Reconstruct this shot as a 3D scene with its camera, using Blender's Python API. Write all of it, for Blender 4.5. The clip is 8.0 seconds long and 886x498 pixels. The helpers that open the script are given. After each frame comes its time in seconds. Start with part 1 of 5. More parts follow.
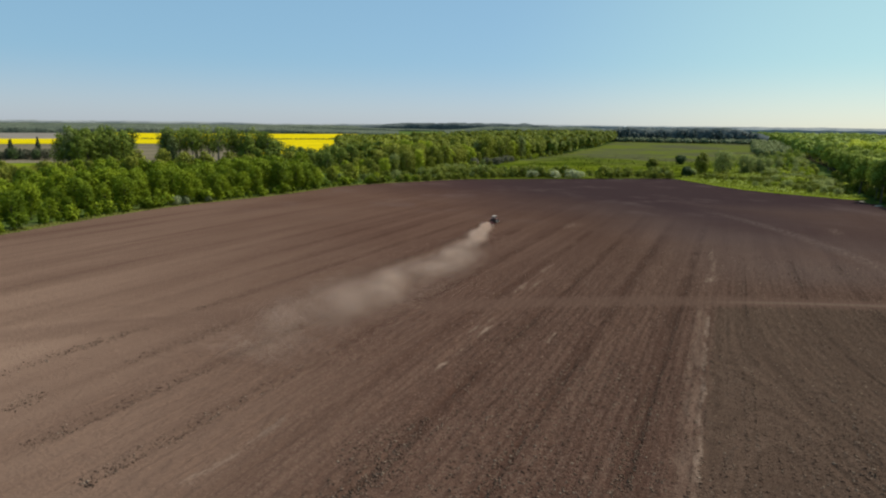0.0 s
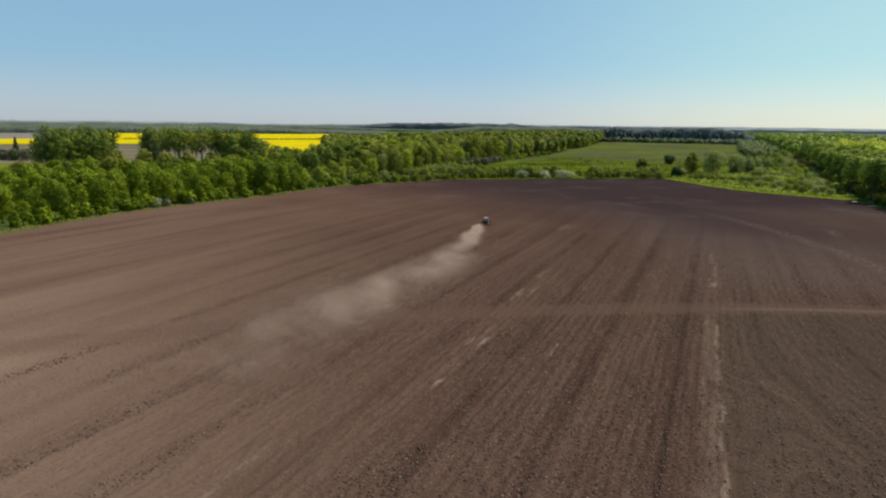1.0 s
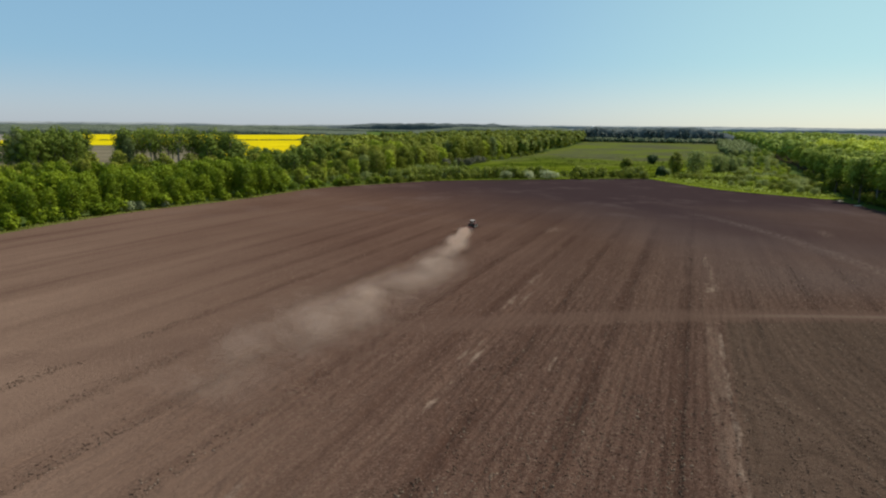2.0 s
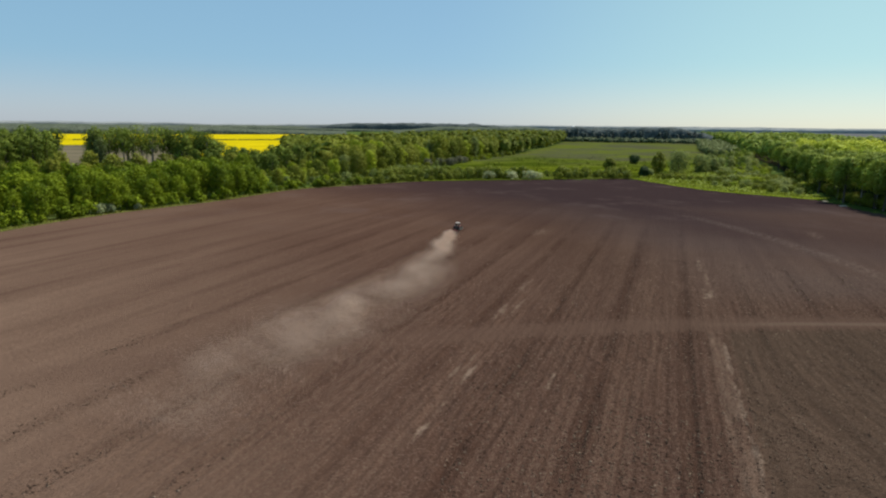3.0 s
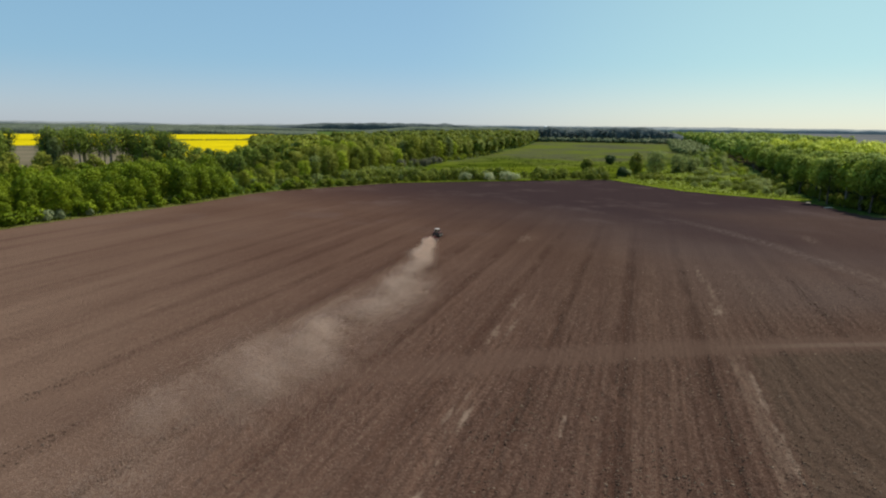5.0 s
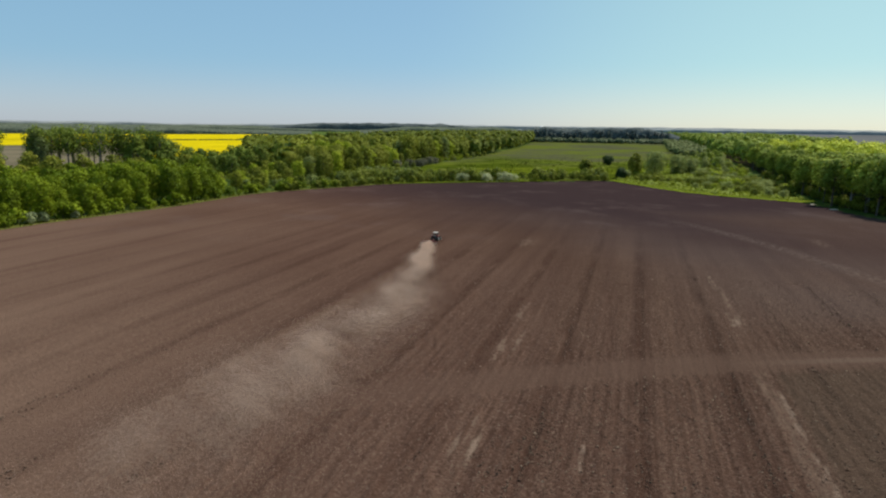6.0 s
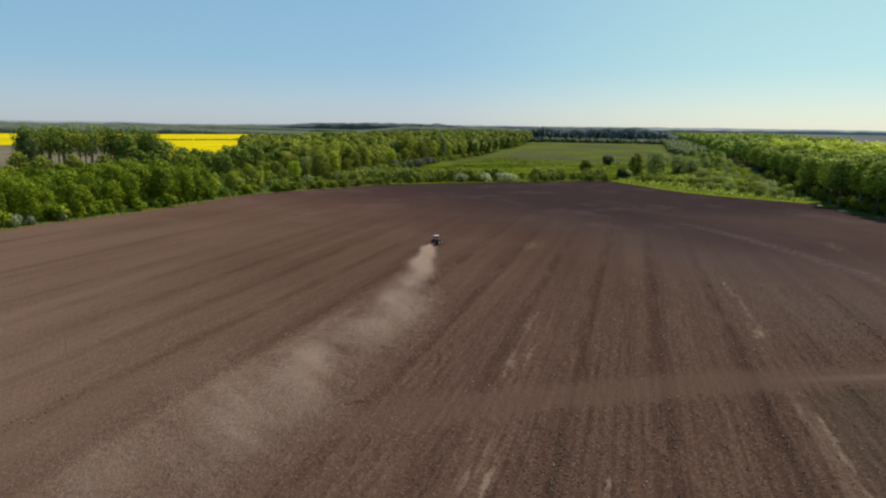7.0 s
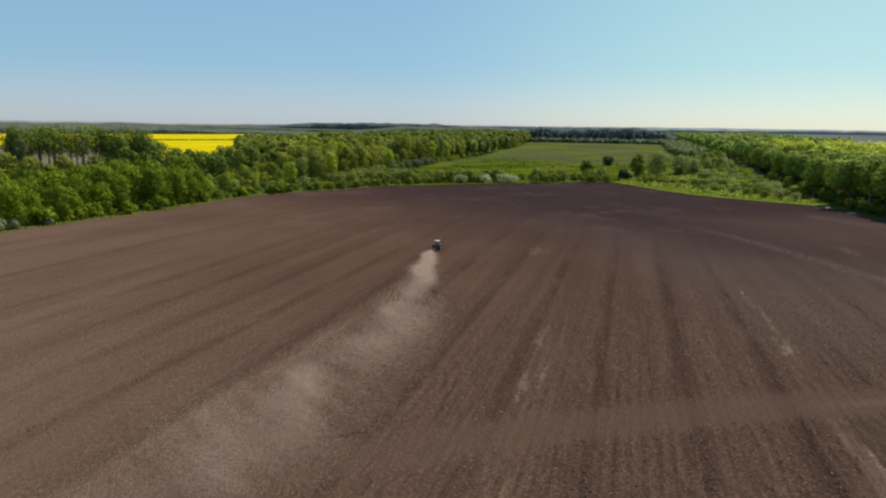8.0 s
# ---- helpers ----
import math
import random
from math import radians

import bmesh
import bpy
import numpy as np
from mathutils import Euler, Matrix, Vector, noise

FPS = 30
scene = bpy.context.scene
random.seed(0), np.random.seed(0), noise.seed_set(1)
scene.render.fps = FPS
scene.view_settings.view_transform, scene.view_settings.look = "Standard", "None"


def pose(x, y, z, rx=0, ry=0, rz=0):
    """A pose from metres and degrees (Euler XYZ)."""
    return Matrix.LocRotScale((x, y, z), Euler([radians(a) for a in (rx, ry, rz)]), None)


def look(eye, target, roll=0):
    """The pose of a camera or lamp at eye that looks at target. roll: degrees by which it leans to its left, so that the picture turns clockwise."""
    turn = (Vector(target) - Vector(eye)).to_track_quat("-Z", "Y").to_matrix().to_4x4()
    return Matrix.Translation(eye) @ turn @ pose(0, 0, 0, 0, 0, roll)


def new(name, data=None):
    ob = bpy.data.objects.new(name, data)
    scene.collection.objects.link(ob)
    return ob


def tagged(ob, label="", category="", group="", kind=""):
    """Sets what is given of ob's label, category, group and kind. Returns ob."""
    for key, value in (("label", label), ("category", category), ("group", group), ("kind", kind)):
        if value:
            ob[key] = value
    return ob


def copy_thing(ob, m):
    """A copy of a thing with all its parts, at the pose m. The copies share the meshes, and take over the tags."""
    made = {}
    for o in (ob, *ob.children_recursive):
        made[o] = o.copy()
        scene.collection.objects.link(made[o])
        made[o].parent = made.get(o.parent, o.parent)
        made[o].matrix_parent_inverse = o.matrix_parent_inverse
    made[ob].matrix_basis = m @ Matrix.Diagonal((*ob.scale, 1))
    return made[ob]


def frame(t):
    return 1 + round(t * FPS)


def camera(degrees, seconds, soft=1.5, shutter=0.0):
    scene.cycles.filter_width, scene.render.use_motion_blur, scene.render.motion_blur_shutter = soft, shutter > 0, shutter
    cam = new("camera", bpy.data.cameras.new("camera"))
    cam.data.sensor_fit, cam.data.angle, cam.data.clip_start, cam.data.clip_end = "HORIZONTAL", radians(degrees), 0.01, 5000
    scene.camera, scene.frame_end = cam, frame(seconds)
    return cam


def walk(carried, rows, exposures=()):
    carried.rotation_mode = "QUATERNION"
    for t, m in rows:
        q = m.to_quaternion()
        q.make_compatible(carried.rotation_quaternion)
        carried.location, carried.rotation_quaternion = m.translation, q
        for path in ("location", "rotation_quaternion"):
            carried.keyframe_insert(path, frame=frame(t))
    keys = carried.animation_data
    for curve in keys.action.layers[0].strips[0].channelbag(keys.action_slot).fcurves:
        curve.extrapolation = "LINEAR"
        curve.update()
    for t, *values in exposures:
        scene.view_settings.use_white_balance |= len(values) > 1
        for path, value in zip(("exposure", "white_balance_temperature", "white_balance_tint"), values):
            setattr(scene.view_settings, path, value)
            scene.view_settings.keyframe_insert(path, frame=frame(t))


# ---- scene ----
cam = camera(68.6, 8.0, soft=2.2)
PATH = [
    (0, (-1.115, -3.529, 28.363), (-1.079, -1.563, 28.0), 0.9),
    (0.5, (-1.532, -0.678, 28.235), (-1.481, 1.288, 27.874), 0.9),
    (1, (-2.026, 2.499, 28.101), (-1.95, 4.464, 27.739), 0.9),
    (1.5, (-2.411, 5.342, 28.072), (-2.308, 7.306, 27.711), 0.8),
    (3, (-3.383, 14.497, 27.938), (-3.193, 16.455, 27.578), 0.8),
    (3.5, (-3.543, 17.53, 27.893), (-3.322, 19.485, 27.533), 0.8),
    (4, (-3.724, 20.735, 27.837), (-3.476, 22.687, 27.478), 0.8),
    (4.5, (-3.879, 23.668, 27.865), (-3.615, 25.618, 27.506), 0.8),
    (6, (-4.03, 33.123, 27.743), (-3.74, 35.069, 27.385), 0.9),
    (6.5, (-4.043, 36.286, 27.584), (-3.748, 38.231, 27.226), 0.9),
    (7, (-4.062, 39.411, 27.562), (-3.763, 41.356, 27.204), 0.9),
    (7.5, (-4.115, 42.515, 27.671), (-3.813, 44.459, 27.313), 0.9),
    (8, (-4.102, 46.069, 27.715), (-3.794, 48.013, 27.357), 0.9),
]
walk(cam, [(t, look(eye, target, roll)) for t, eye, target, roll in PATH], exposures=((0.0, -0.02), (8.0, -0.02)))

# ---------------------------------------------------------------- light
SUN_AZ, SUN_EL = 60.0, 53.0      # degrees clockwise from the flight's forward axis, degrees up
world = bpy.data.worlds.new("sky")
scene.world = world
world.use_nodes = True
wn = world.node_tree.nodes
wl = world.node_tree.links
sky = wn.new("ShaderNodeTexSky")
sky.sky_type = "NISHITA"
sky.sun_disc = False
sky.sun_elevation = radians(SUN_EL)
sky.sun_rotation = radians(SUN_AZ)
sky.altitude = 100.0
sky.air_density, sky.dust_density, sky.ozone_density = 0.75, 0.95, 0.4
wn["Background"].inputs["Strength"].default_value = 0.11
tint = wn.new("ShaderNodeMix")
tint.data_type, tint.blend_type = "RGBA", "MULTIPLY"
tint.inputs[0].default_value = 1.0
tint.inputs[7].default_value = (0.87, 0.92, 0.97, 1.0)
wl.new(sky.outputs["Color"], tint.inputs[6])


def sky_mix(low, high, amount, blend="MIX"):
    m = wn.new("ShaderNodeMix")
    m.data_type, m.blend_type = "RGBA", blend
    for k, v in ((0, amount), (6, low), (7, high)):
        if isinstance(v, (float, tuple)):
            m.inputs[k].default_value = v
        else:
            wl.new(v, m.inputs[k])
    return m.outputs[2]


def sky_ramp(axis, turn, start, end):
    """How far along an axis of the sky a direction lies, from start to end."""
    g = wn.new("ShaderNodeTexGradient")
    g.texture_mapping.mapping_x = axis
    g.texture_mapping.rotation = (0, 0, turn)
    r = wn.new("ShaderNodeMapRange")
    r.interpolation_type = "SMOOTHSTEP"
    r.inputs[1].default_value, r.inputs[2].default_value = start, end
    wl.new(g.outputs["Fac"], r.inputs[0])
    return r.outputs[0]


# spring haze: whitish over the horizon, clear blue above, warmer towards the sun
veil = sky_mix((5.1, 5.7, 6.5, 1.0), (2.62, 5.03, 6.75, 1.0), sky_ramp("Z", 0.0, -0.01, 0.105))
veil = sky_mix(veil, sky_mix(veil, (1.68, 1.5, 1.04, 1.0), 1.0, "MULTIPLY"), sky_ramp("X", radians(SUN_AZ - 90.0), 0.55, 0.97))
wl.new(sky_mix(tint.outputs[2], veil, 0.6), wn["Background"].inputs["Color"])

sun_data = bpy.data.lights.new("sun", "SUN")
sun_data.energy, sun_data.angle, sun_data.color = 5.0, radians(0.55), (1.0, 0.925, 0.81)
sun = new("sun", sun_data)
to_sun = Vector((math.sin(radians(SUN_AZ)) * math.cos(radians(SUN_EL)), math.cos(radians(SUN_AZ)) * math.cos(radians(SUN_EL)), math.sin(radians(SUN_EL))))
sun.matrix_world = look(to_sun * 300 + Vector((0, 150, 0)), (0, 150, 0))

# ---------------------------------------------------------------- plan
# Furrows run along (ALONG), the drill passes lie side by side across it.
ALONG = np.array([0.418, 0.908])
ACROSS = np.array([0.908, -0.418])
FIELD = [(-135, -60), (-128, 60), (-118, 125), (-111, 161), (-104, 190), (-97, 214), (-87, 235), (-71, 259), (-61, 278), (-47, 312), (-36, 327), (-20, 341),
         (-5, 354), (10, 367), (30, 379), (54, 387), (79, 389), (105, 393), (133, 398), (150, 400), (153, 375), (156, 350), (159, 330), (166, 314),
         (178, 298), (188, 284), (187, 272), (182, 255), (179, 240), (182, 205), (190, 150), (205, 60), (210, -60)]


def inside(px, py, poly):
    """Which of the points lie in the polygon."""
    px, py = np.asarray(px, float), np.asarray(py, float)
    res = np.zeros(px.shape, bool)
    for (x0, y0), (x1, y1) in zip(poly, poly[1:] + poly[:1]):
        if y0 != y1:
            cross = (y0 > py) != (y1 > py)
            res ^= cross & (px < (x1 - x0) * (py - y0) / (y1 - y0) + x0)
    return res


def edge_distance(px, py, poly):
    """Distance of the points from the polygon's outline."""
    px, py = np.asarray(px, float), np.asarray(py, float)
    best = np.full(px.shape, 1e9)
    for (x0, y0), (x1, y1) in zip(poly, poly[1:] + poly[:1]):
        dx, dy = x1 - x0, y1 - y0
        k = np.clip(((px - x0) * dx + (py - y0) * dy) / (dx * dx + dy * dy), 0, 1)
        best = np.minimum(best, np.hypot(px - x0 - k * dx, py - y0 - k * dy))
    return best


def vnoise(x, y, seed=0):
    """Smooth value noise of period 1, from 0 to 1."""
    x, y = np.asarray(x, float), np.asarray(y, float)
    xi, yi = np.floor(x).astype(np.int64), np.floor(y).astype(np.int64)
    fx, fy = x - xi, y - yi
    fx, fy = fx * fx * (3 - 2 * fx), fy * fy * (3 - 2 * fy)

    def cell(a, b):
        h = (a * 374761393 + b * 668265263 + seed * 982451653) & 0x7FFFFFFF
        h = ((h ^ (h >> 13)) * 1274126177) & 0x7FFFFFFF
        return ((h ^ (h >> 16)) & 0xFFFF) / 65535.0
    return (cell(xi, yi) * (1 - fx) + cell(xi + 1, yi) * fx) * (1 - fy) + (cell(xi, yi + 1) * (1 - fx) + cell(xi + 1, yi + 1) * fx) * fy


def smooth(a, b, v):
    k = np.clip((np.asarray(v, float) - a) / (b - a), 0, 1)
    return k * k * (3 - 2 * k)


def land(x, y):
    """Height of the land: level round the field, then rising gently to the horizon."""
    x, y = np.asarray(x, float), np.asarray(y, float)
    r, az = np.hypot(x, y), np.degrees(np.arctan2(x, y))
    slope = np.interp(az, [-180, -60, -33, -13, 0, 15, 35, 60, 180], [0.001, 0.0012, 0.0016, 0.0045, 0.0078, 0.0098, 0.0102, 0.0102, 0.001])
    return slope * np.maximum(0, r - 390) + 11 * smooth(1200, 4800, r)


# ---------------------------------------------------------------- materials
class Nodes:
    """Short hand for building a node material."""

    def __init__(self, name):
        self.mat = bpy.data.materials.new(name)
        self.mat.use_nodes = True
        self.tree = self.mat.node_tree
        self.bsdf = self.tree.nodes["Principled BSDF"]
        self.out = self.tree.nodes["Material Output"]

    def put(self, socket, value):
        if hasattr(value, "is_linked"):
            self.tree.links.new(value, socket)
        elif value is not None:
            socket.default_value = value

    def math(self, op, a, b=None, c=None, clamp=False):
        n = self.tree.nodes.new("ShaderNodeMath")
        n.operation, n.use_clamp = op, clamp
        for k, v in enumerate((a, b, c)):
            self.put(n.inputs[k], v)
        return n.outputs[0]

    def place(self):
        return self.tree.nodes.new("ShaderNodeNewGeometry").outputs["Position"]

    def island(self):
        return self.tree.nodes.new("ShaderNodeNewGeometry").outputs["Random Per Island"]

    def chance(self):
        return self.tree.nodes.new("ShaderNodeObjectInfo").outputs["Random"]

    def local(self):
        return self.tree.nodes.new("ShaderNodeTexCoord").outputs["Object"]

    def dot(self, v, w):
        n = self.tree.nodes.new("ShaderNodeVectorMath")
        n.operation = "DOT_PRODUCT"
        self.put(n.inputs[0], v)
        n.inputs[1].default_value = w
        return n.outputs["Value"]

    def vec(self, x, y, z=0.0):
        n = self.tree.nodes.new("ShaderNodeCombineXYZ")
        for k, v in enumerate((x, y, z)):
            self.put(n.inputs[k], v)
        return n.outputs[0]

    def noise(self, v, scale, detail=4.0, rough=0.55):
        n = self.tree.nodes.new("ShaderNodeTexNoise")
        self.put(n.inputs["Vector"], v)
        n.inputs["Scale"].default_value, n.inputs["Detail"].default_value, n.inputs["Roughness"].default_value = scale, detail, rough
        return n.outputs["Fac"]

    def ramp(self, v, lo, hi, a=0.0, b=1.0):
        n = self.tree.nodes.new("ShaderNodeMapRange")
        n.interpolation_type = "SMOOTHSTEP"
        self.put(n.inputs["Value"], v)
        for key, val in (("From Min", lo), ("From Max", hi), ("To Min", a), ("To Max", b)):
            n.inputs[key].default_value = val
        return n.outputs["Result"]

    def mix(self, fac, a, b, blend="MIX"):
        n = self.tree.nodes.new("ShaderNodeMix")
        n.data_type, n.blend_type = "RGBA", blend
        self.put(n.inputs["Factor"], fac)
        for sock, v in ((n.inputs[6], a), (n.inputs[7], b)):
            self.put(sock, v if hasattr(v, "is_linked") else (*v, 1.0))
        return n.outputs[2]

    def bump(self, height, strength, distance):
        n = self.tree.nodes.new("ShaderNodeBump")
        n.inputs["Strength"].default_value, n.inputs["Distance"].default_value = strength, distance
        self.put(n.inputs["Height"], height)
        self.put(self.bsdf.inputs["Normal"], n.outputs[0])

    def done(self, color, rough=0.9, spec=0.2, metal=0.0):
        self.put(self.bsdf.inputs["Base Color"], color if hasattr(color, "is_linked") else (*color, 1.0))
        self.put(self.bsdf.inputs["Roughness"], rough)
        self.bsdf.inputs["Specular IOR Level"].default_value = spec
        self.bsdf.inputs["Metallic"].default_value = metal
        return self.mat


def soil_material():
    n = Nodes("tilled_soil")
    p = n.place()
    u, v = n.dot(p, (ACROSS[0], ACROSS[1], 0)), n.dot(p, (ALONG[0], ALONG[1], 0))
    y = n.dot(p, (0, 1, 0))
    x = n.dot(p, (1, 0, 0))
    plain_u = u
    swing = n.math("POWER", n.math("MAXIMUM", n.math("SUBTRACT", 100.0, y), 0.0), 2.0)
    u = n.math("SUBTRACT", u, n.math("MULTIPLY", n.math("MULTIPLY", swing, 0.0038), n.ramp(u, 0.0, 8.0)))
    nearby = n.ramp(y, 112.0, 200.0, 1.0, 0.3)
    rows = n.noise(n.vec(n.math("MULTIPLY", u, 1.5), n.math("MULTIPLY", v, 0.07)), 1.0, 5.0, 0.7)
    passes = n.noise(n.vec(n.math("MULTIPLY", u, 0.22), n.math("MULTIPLY", v, 0.008)), 1.0, 2.0, 0.5)
    broad = n.noise(p, 0.018, 4.0, 0.55)
    crumbs = n.noise(p, 2.3, 5.0, 0.7)
    grit = n.noise(p, 9.0, 3.0, 0.6)
    color = n.mix(n.ramp(broad, 0.32, 0.68), (0.066, 0.040, 0.029), (0.090, 0.057, 0.042))
    color = n.mix(n.math("MULTIPLY", n.ramp(passes, 0.35, 0.65, 0.0, 0.7), n.ramp(v, 150.0, 260.0, 1.0, 0.45)), color, (0.050, 0.030, 0.023))
    color = n.mix(n.math("MULTIPLY", n.ramp(rows, 0.38, 0.7, 0.0, 0.5), n.ramp(v, 100.0, 180.0, 1.0, 0.12)), color, (0.112, 0.073, 0.054))
    color = n.mix(n.ramp(crumbs, 0.48, 0.72, 0.0, 0.78), color, (0.031, 0.019, 0.014))
    color = n.mix(n.ramp(grit, 0.58, 0.75, 0.0, 0.3), color, (0.146, 0.100, 0.076))
    specks = n.noise(p, 4.2, 3.0, 0.75)
    # mask of the pale side, raised near the left corner to paint dust haze
    dry = n.noise(n.vec(n.math("MULTIPLY", u, 0.06), n.math("MULTIPLY", v, 0.008)), 1.0, 4.0, 0.55)
    dry = n.math("MULTIPLY", n.ramp(x, -80.0, 10.0, 1.0, 0.0), n.math("MULTIPLY", n.ramp(dry, 0.32, 0.68, 0.38, 0.95), n.math("ADD", n.ramp(y, 45.0, 190.0, 1.15, 0.42), n.ramp(y, 62.0, 100.0, 0.6, 0.0))))
    nearby = n.math("MULTIPLY", nearby, n.math("SUBTRACT", 1.0, dry, clamp=True))
    color = n.mix(n.math("MULTIPLY", n.ramp(specks, 0.54, 0.66, 0.0, 0.55), nearby), color, (0.180, 0.137, 0.106))
    tines = n.noise(n.vec(n.math("MULTIPLY", u, 0.55), n.math("MULTIPLY", v, 0.012)), 1.0, 3.0, 0.6)
    dark = n.math("MULTIPLY", n.ramp(specks, 0.48, 0.36, 0.0, 0.95), n.ramp(tines, 0.36, 0.6, 0.25, 1.0))
    color = n.mix(n.math("MULTIPLY", dark, nearby), color, (0.020, 0.014, 0.011))
    comb = n.math("SINE", n.math("ADD", n.math("MULTIPLY", u, 5.1), n.math("MULTIPLY", n.noise(n.vec(n.math("MULTIPLY", u, 0.1), n.math("MULTIPLY", v, 0.03)), 1.0, 3.0), 7.0)))
    comb = n.math("MULTIPLY", n.ramp(comb, 0.1, 1.0, 0.0, 0.5), n.ramp(crumbs, 0.35, 0.6, 0.3, 1.0))
    color = n.mix(n.math("MULTIPLY", n.math("MULTIPLY", comb, n.ramp(y, 96.0, 135.0, 1.0, 0.12)), n.ramp(u, -60.0, -25.0)), color, (0.030, 0.020, 0.015))
    # cloddy ranks left between the passes of the harrow
    rank = n.math("ABSOLUTE", n.math("SUBTRACT", n.math("MODULO", n.math("ADD", u, 497.775), 9.75), 4.875))
    rank = n.math("MULTIPLY", n.math("MULTIPLY", n.ramp(rank, 0.35, 1.7, 1.0, 0.0), n.ramp(plain_u, -2.0, 2.0, 1.0, 0.4)), n.ramp(n.noise(n.vec(n.math("MULTIPLY", u, 0.4), n.math("MULTIPLY", v, 0.06)), 1.0, 4.0, 0.6), 0.32, 0.56))
    rank = n.math("MULTIPLY", n.math("MULTIPLY", rank, n.ramp(specks, 0.35, 0.62, 0.95, 0.35)), n.ramp(y, 150.0, 240.0, 1.0, 0.3))
    color = n.mix(rank, color, (0.028, 0.017, 0.013))
    # the damper strip beyond the pale seam
    color = n.mix(n.math("MULTIPLY", n.ramp(plain_u, -0.6, 0.6), n.ramp(y, 98.0, 102.0, 0.38, 0.0)), color, (0.054, 0.046, 0.033))
    # greyer soil beyond the headland track
    color = n.mix(n.math("MULTIPLY", n.ramp(x, 40.0, 85.0), n.math("MULTIPLY", n.ramp(y, 104.0, 125.0), n.ramp(broad, 0.3, 0.7, 0.2, 0.5))), color, (0.076, 0.061, 0.056))
    # far end painted darker for its grazing view against the sun, soft pale patches
    wobble = n.math("MULTIPLY", n.math("SUBTRACT", n.noise(p, 0.012, 3.0), 0.5), 120.0)
    far = n.math("MULTIPLY", n.ramp(n.math("ADD", n.math("ADD", y, n.math("MULTIPLY", x, 1.3)), wobble), 215.0, 385.0, 0.0, 0.92), n.math("MAXIMUM", n.ramp(y, 200.0, 270.0), n.ramp(x, 90.0, 140.0, 1.0, 0.35)))
    color = n.mix(far, color, (0.024, 0.0185, 0.0215))
    blot = n.noise(n.vec(n.math("MULTIPLY", x, 0.035), n.math("MULTIPLY", y, 0.028)), 1.0, 5.0, 0.65)
    color = n.mix(n.math("MULTIPLY", n.ramp(blot, 0.5, 0.74, 0.0, 0.4), n.ramp(y, 170.0, 240.0)), color, (0.098, 0.074, 0.068))
    # the dry, paler side of the field, dust haze painted in, combed along passes
    color = n.mix(n.math("MULTIPLY", dry, n.ramp(y, 200.0, 290.0, 1.0, 0.4), clamp=True), color, (0.196, 0.133, 0.096))
    # the beaten headland track across the field
    bend = n.math("ADD", 103.5, n.math("MULTIPLY", n.math("POWER", n.math("MULTIPLY", n.math("SUBTRACT", x, 48.0), 0.02), 2.0), -5.0))
    off = n.math("ABSOLUTE", n.math("SUBTRACT", y, bend))
    lane = n.math("MULTIPLY", n.ramp(off, 1.8, 5.2, 1.0, 0.0), n.ramp(x, -30.0, 30.0, 0.35, 0.6))
    color = n.mix(lane, color, (0.086, 0.057, 0.043))
    line = n.math("MULTIPLY", n.ramp(n.math("ABSOLUTE", n.math("ADD", n.math("SUBTRACT", y, bend), 0.4)), 0.3, 1.4, 1.0, 0.0), n.ramp(x, 38.0, 62.0, 0.0, 0.3))
    color = n.mix(line, color, (0.170, 0.125, 0.098))
    # a pale old wheel track running away along the field
    worn = n.math("ABSOLUTE", n.math("SUBTRACT", x, n.math("ADD", 103.0, n.math("MULTIPLY", n.math("POWER", n.math("MULTIPLY", n.math("SUBTRACT", y, 195.0), 0.01), 2.0), -16.0))))
    ragged = n.math("ADD", n.noise(n.vec(n.math("MULTIPLY", u, 1.1), n.math("MULTIPLY", v, 0.4)), 1.0, 5.0, 0.72), n.math("MULTIPLY", n.noise(p, 3.0, 3.0, 0.7), 0.25))
    worn = n.math("MULTIPLY", n.ramp(worn, 0.6, 4.0, 1.0, 0.0), n.math("MULTIPLY", n.ramp(ragged, 0.5, 0.85, 0.0, 0.36), n.math("MULTIPLY", n.ramp(y, 112.0, 130.0), n.ramp(y, 200.0, 250.0, 1.0, 0.0))))
    color = n.mix(worn, color, (0.185, 0.145, 0.122))
    # a dark scrape at the turning place
    scrape = n.ramp(n.math("ABSOLUTE", n.math("SUBTRACT", n.math("SUBTRACT", y, 102.0), n.math("MULTIPLY", n.math("ADD", x, 4.5), 0.2))), 0.08, 0.4, 0.75, 0.0)
    scrape = n.math("MULTIPLY", scrape, n.ramp(n.math("ABSOLUTE", n.math("ADD", x, 4.5)), 1.8, 3.2, 1.0, 0.0))
    color = n.mix(scrape, color, (0.025, 0.017, 0.013))
    # pale subsoil turned up in patches and along one seam
    spots = None
    for px, py, half_u, half_v, force in PALE_NEAR + PALE_FAR:
        du = n.math("DIVIDE", n.math("SUBTRACT", plain_u, px * ACROSS[0] + py * ACROSS[1]), half_u)
        dv = n.math("DIVIDE", n.math("SUBTRACT", v, px * ALONG[0] + py * ALONG[1]), half_v)
        d = n.math("ADD", n.math("MULTIPLY", du, du), n.math("MULTIPLY", dv, dv))
        s = n.ramp(n.math("SUBTRACT", d, n.math("MULTIPLY", n.math("SUBTRACT", ragged, 0.62), 16.0)), -1.5, 2.0, force, 0.0)
        spots = s if spots is None else n.math("MAXIMUM", spots, s)
    # the seam: a thinly scraped band with a broken pale rim
    lean = n.math("MULTIPLY", n.math("SUBTRACT", 99.0, y), 0.016)
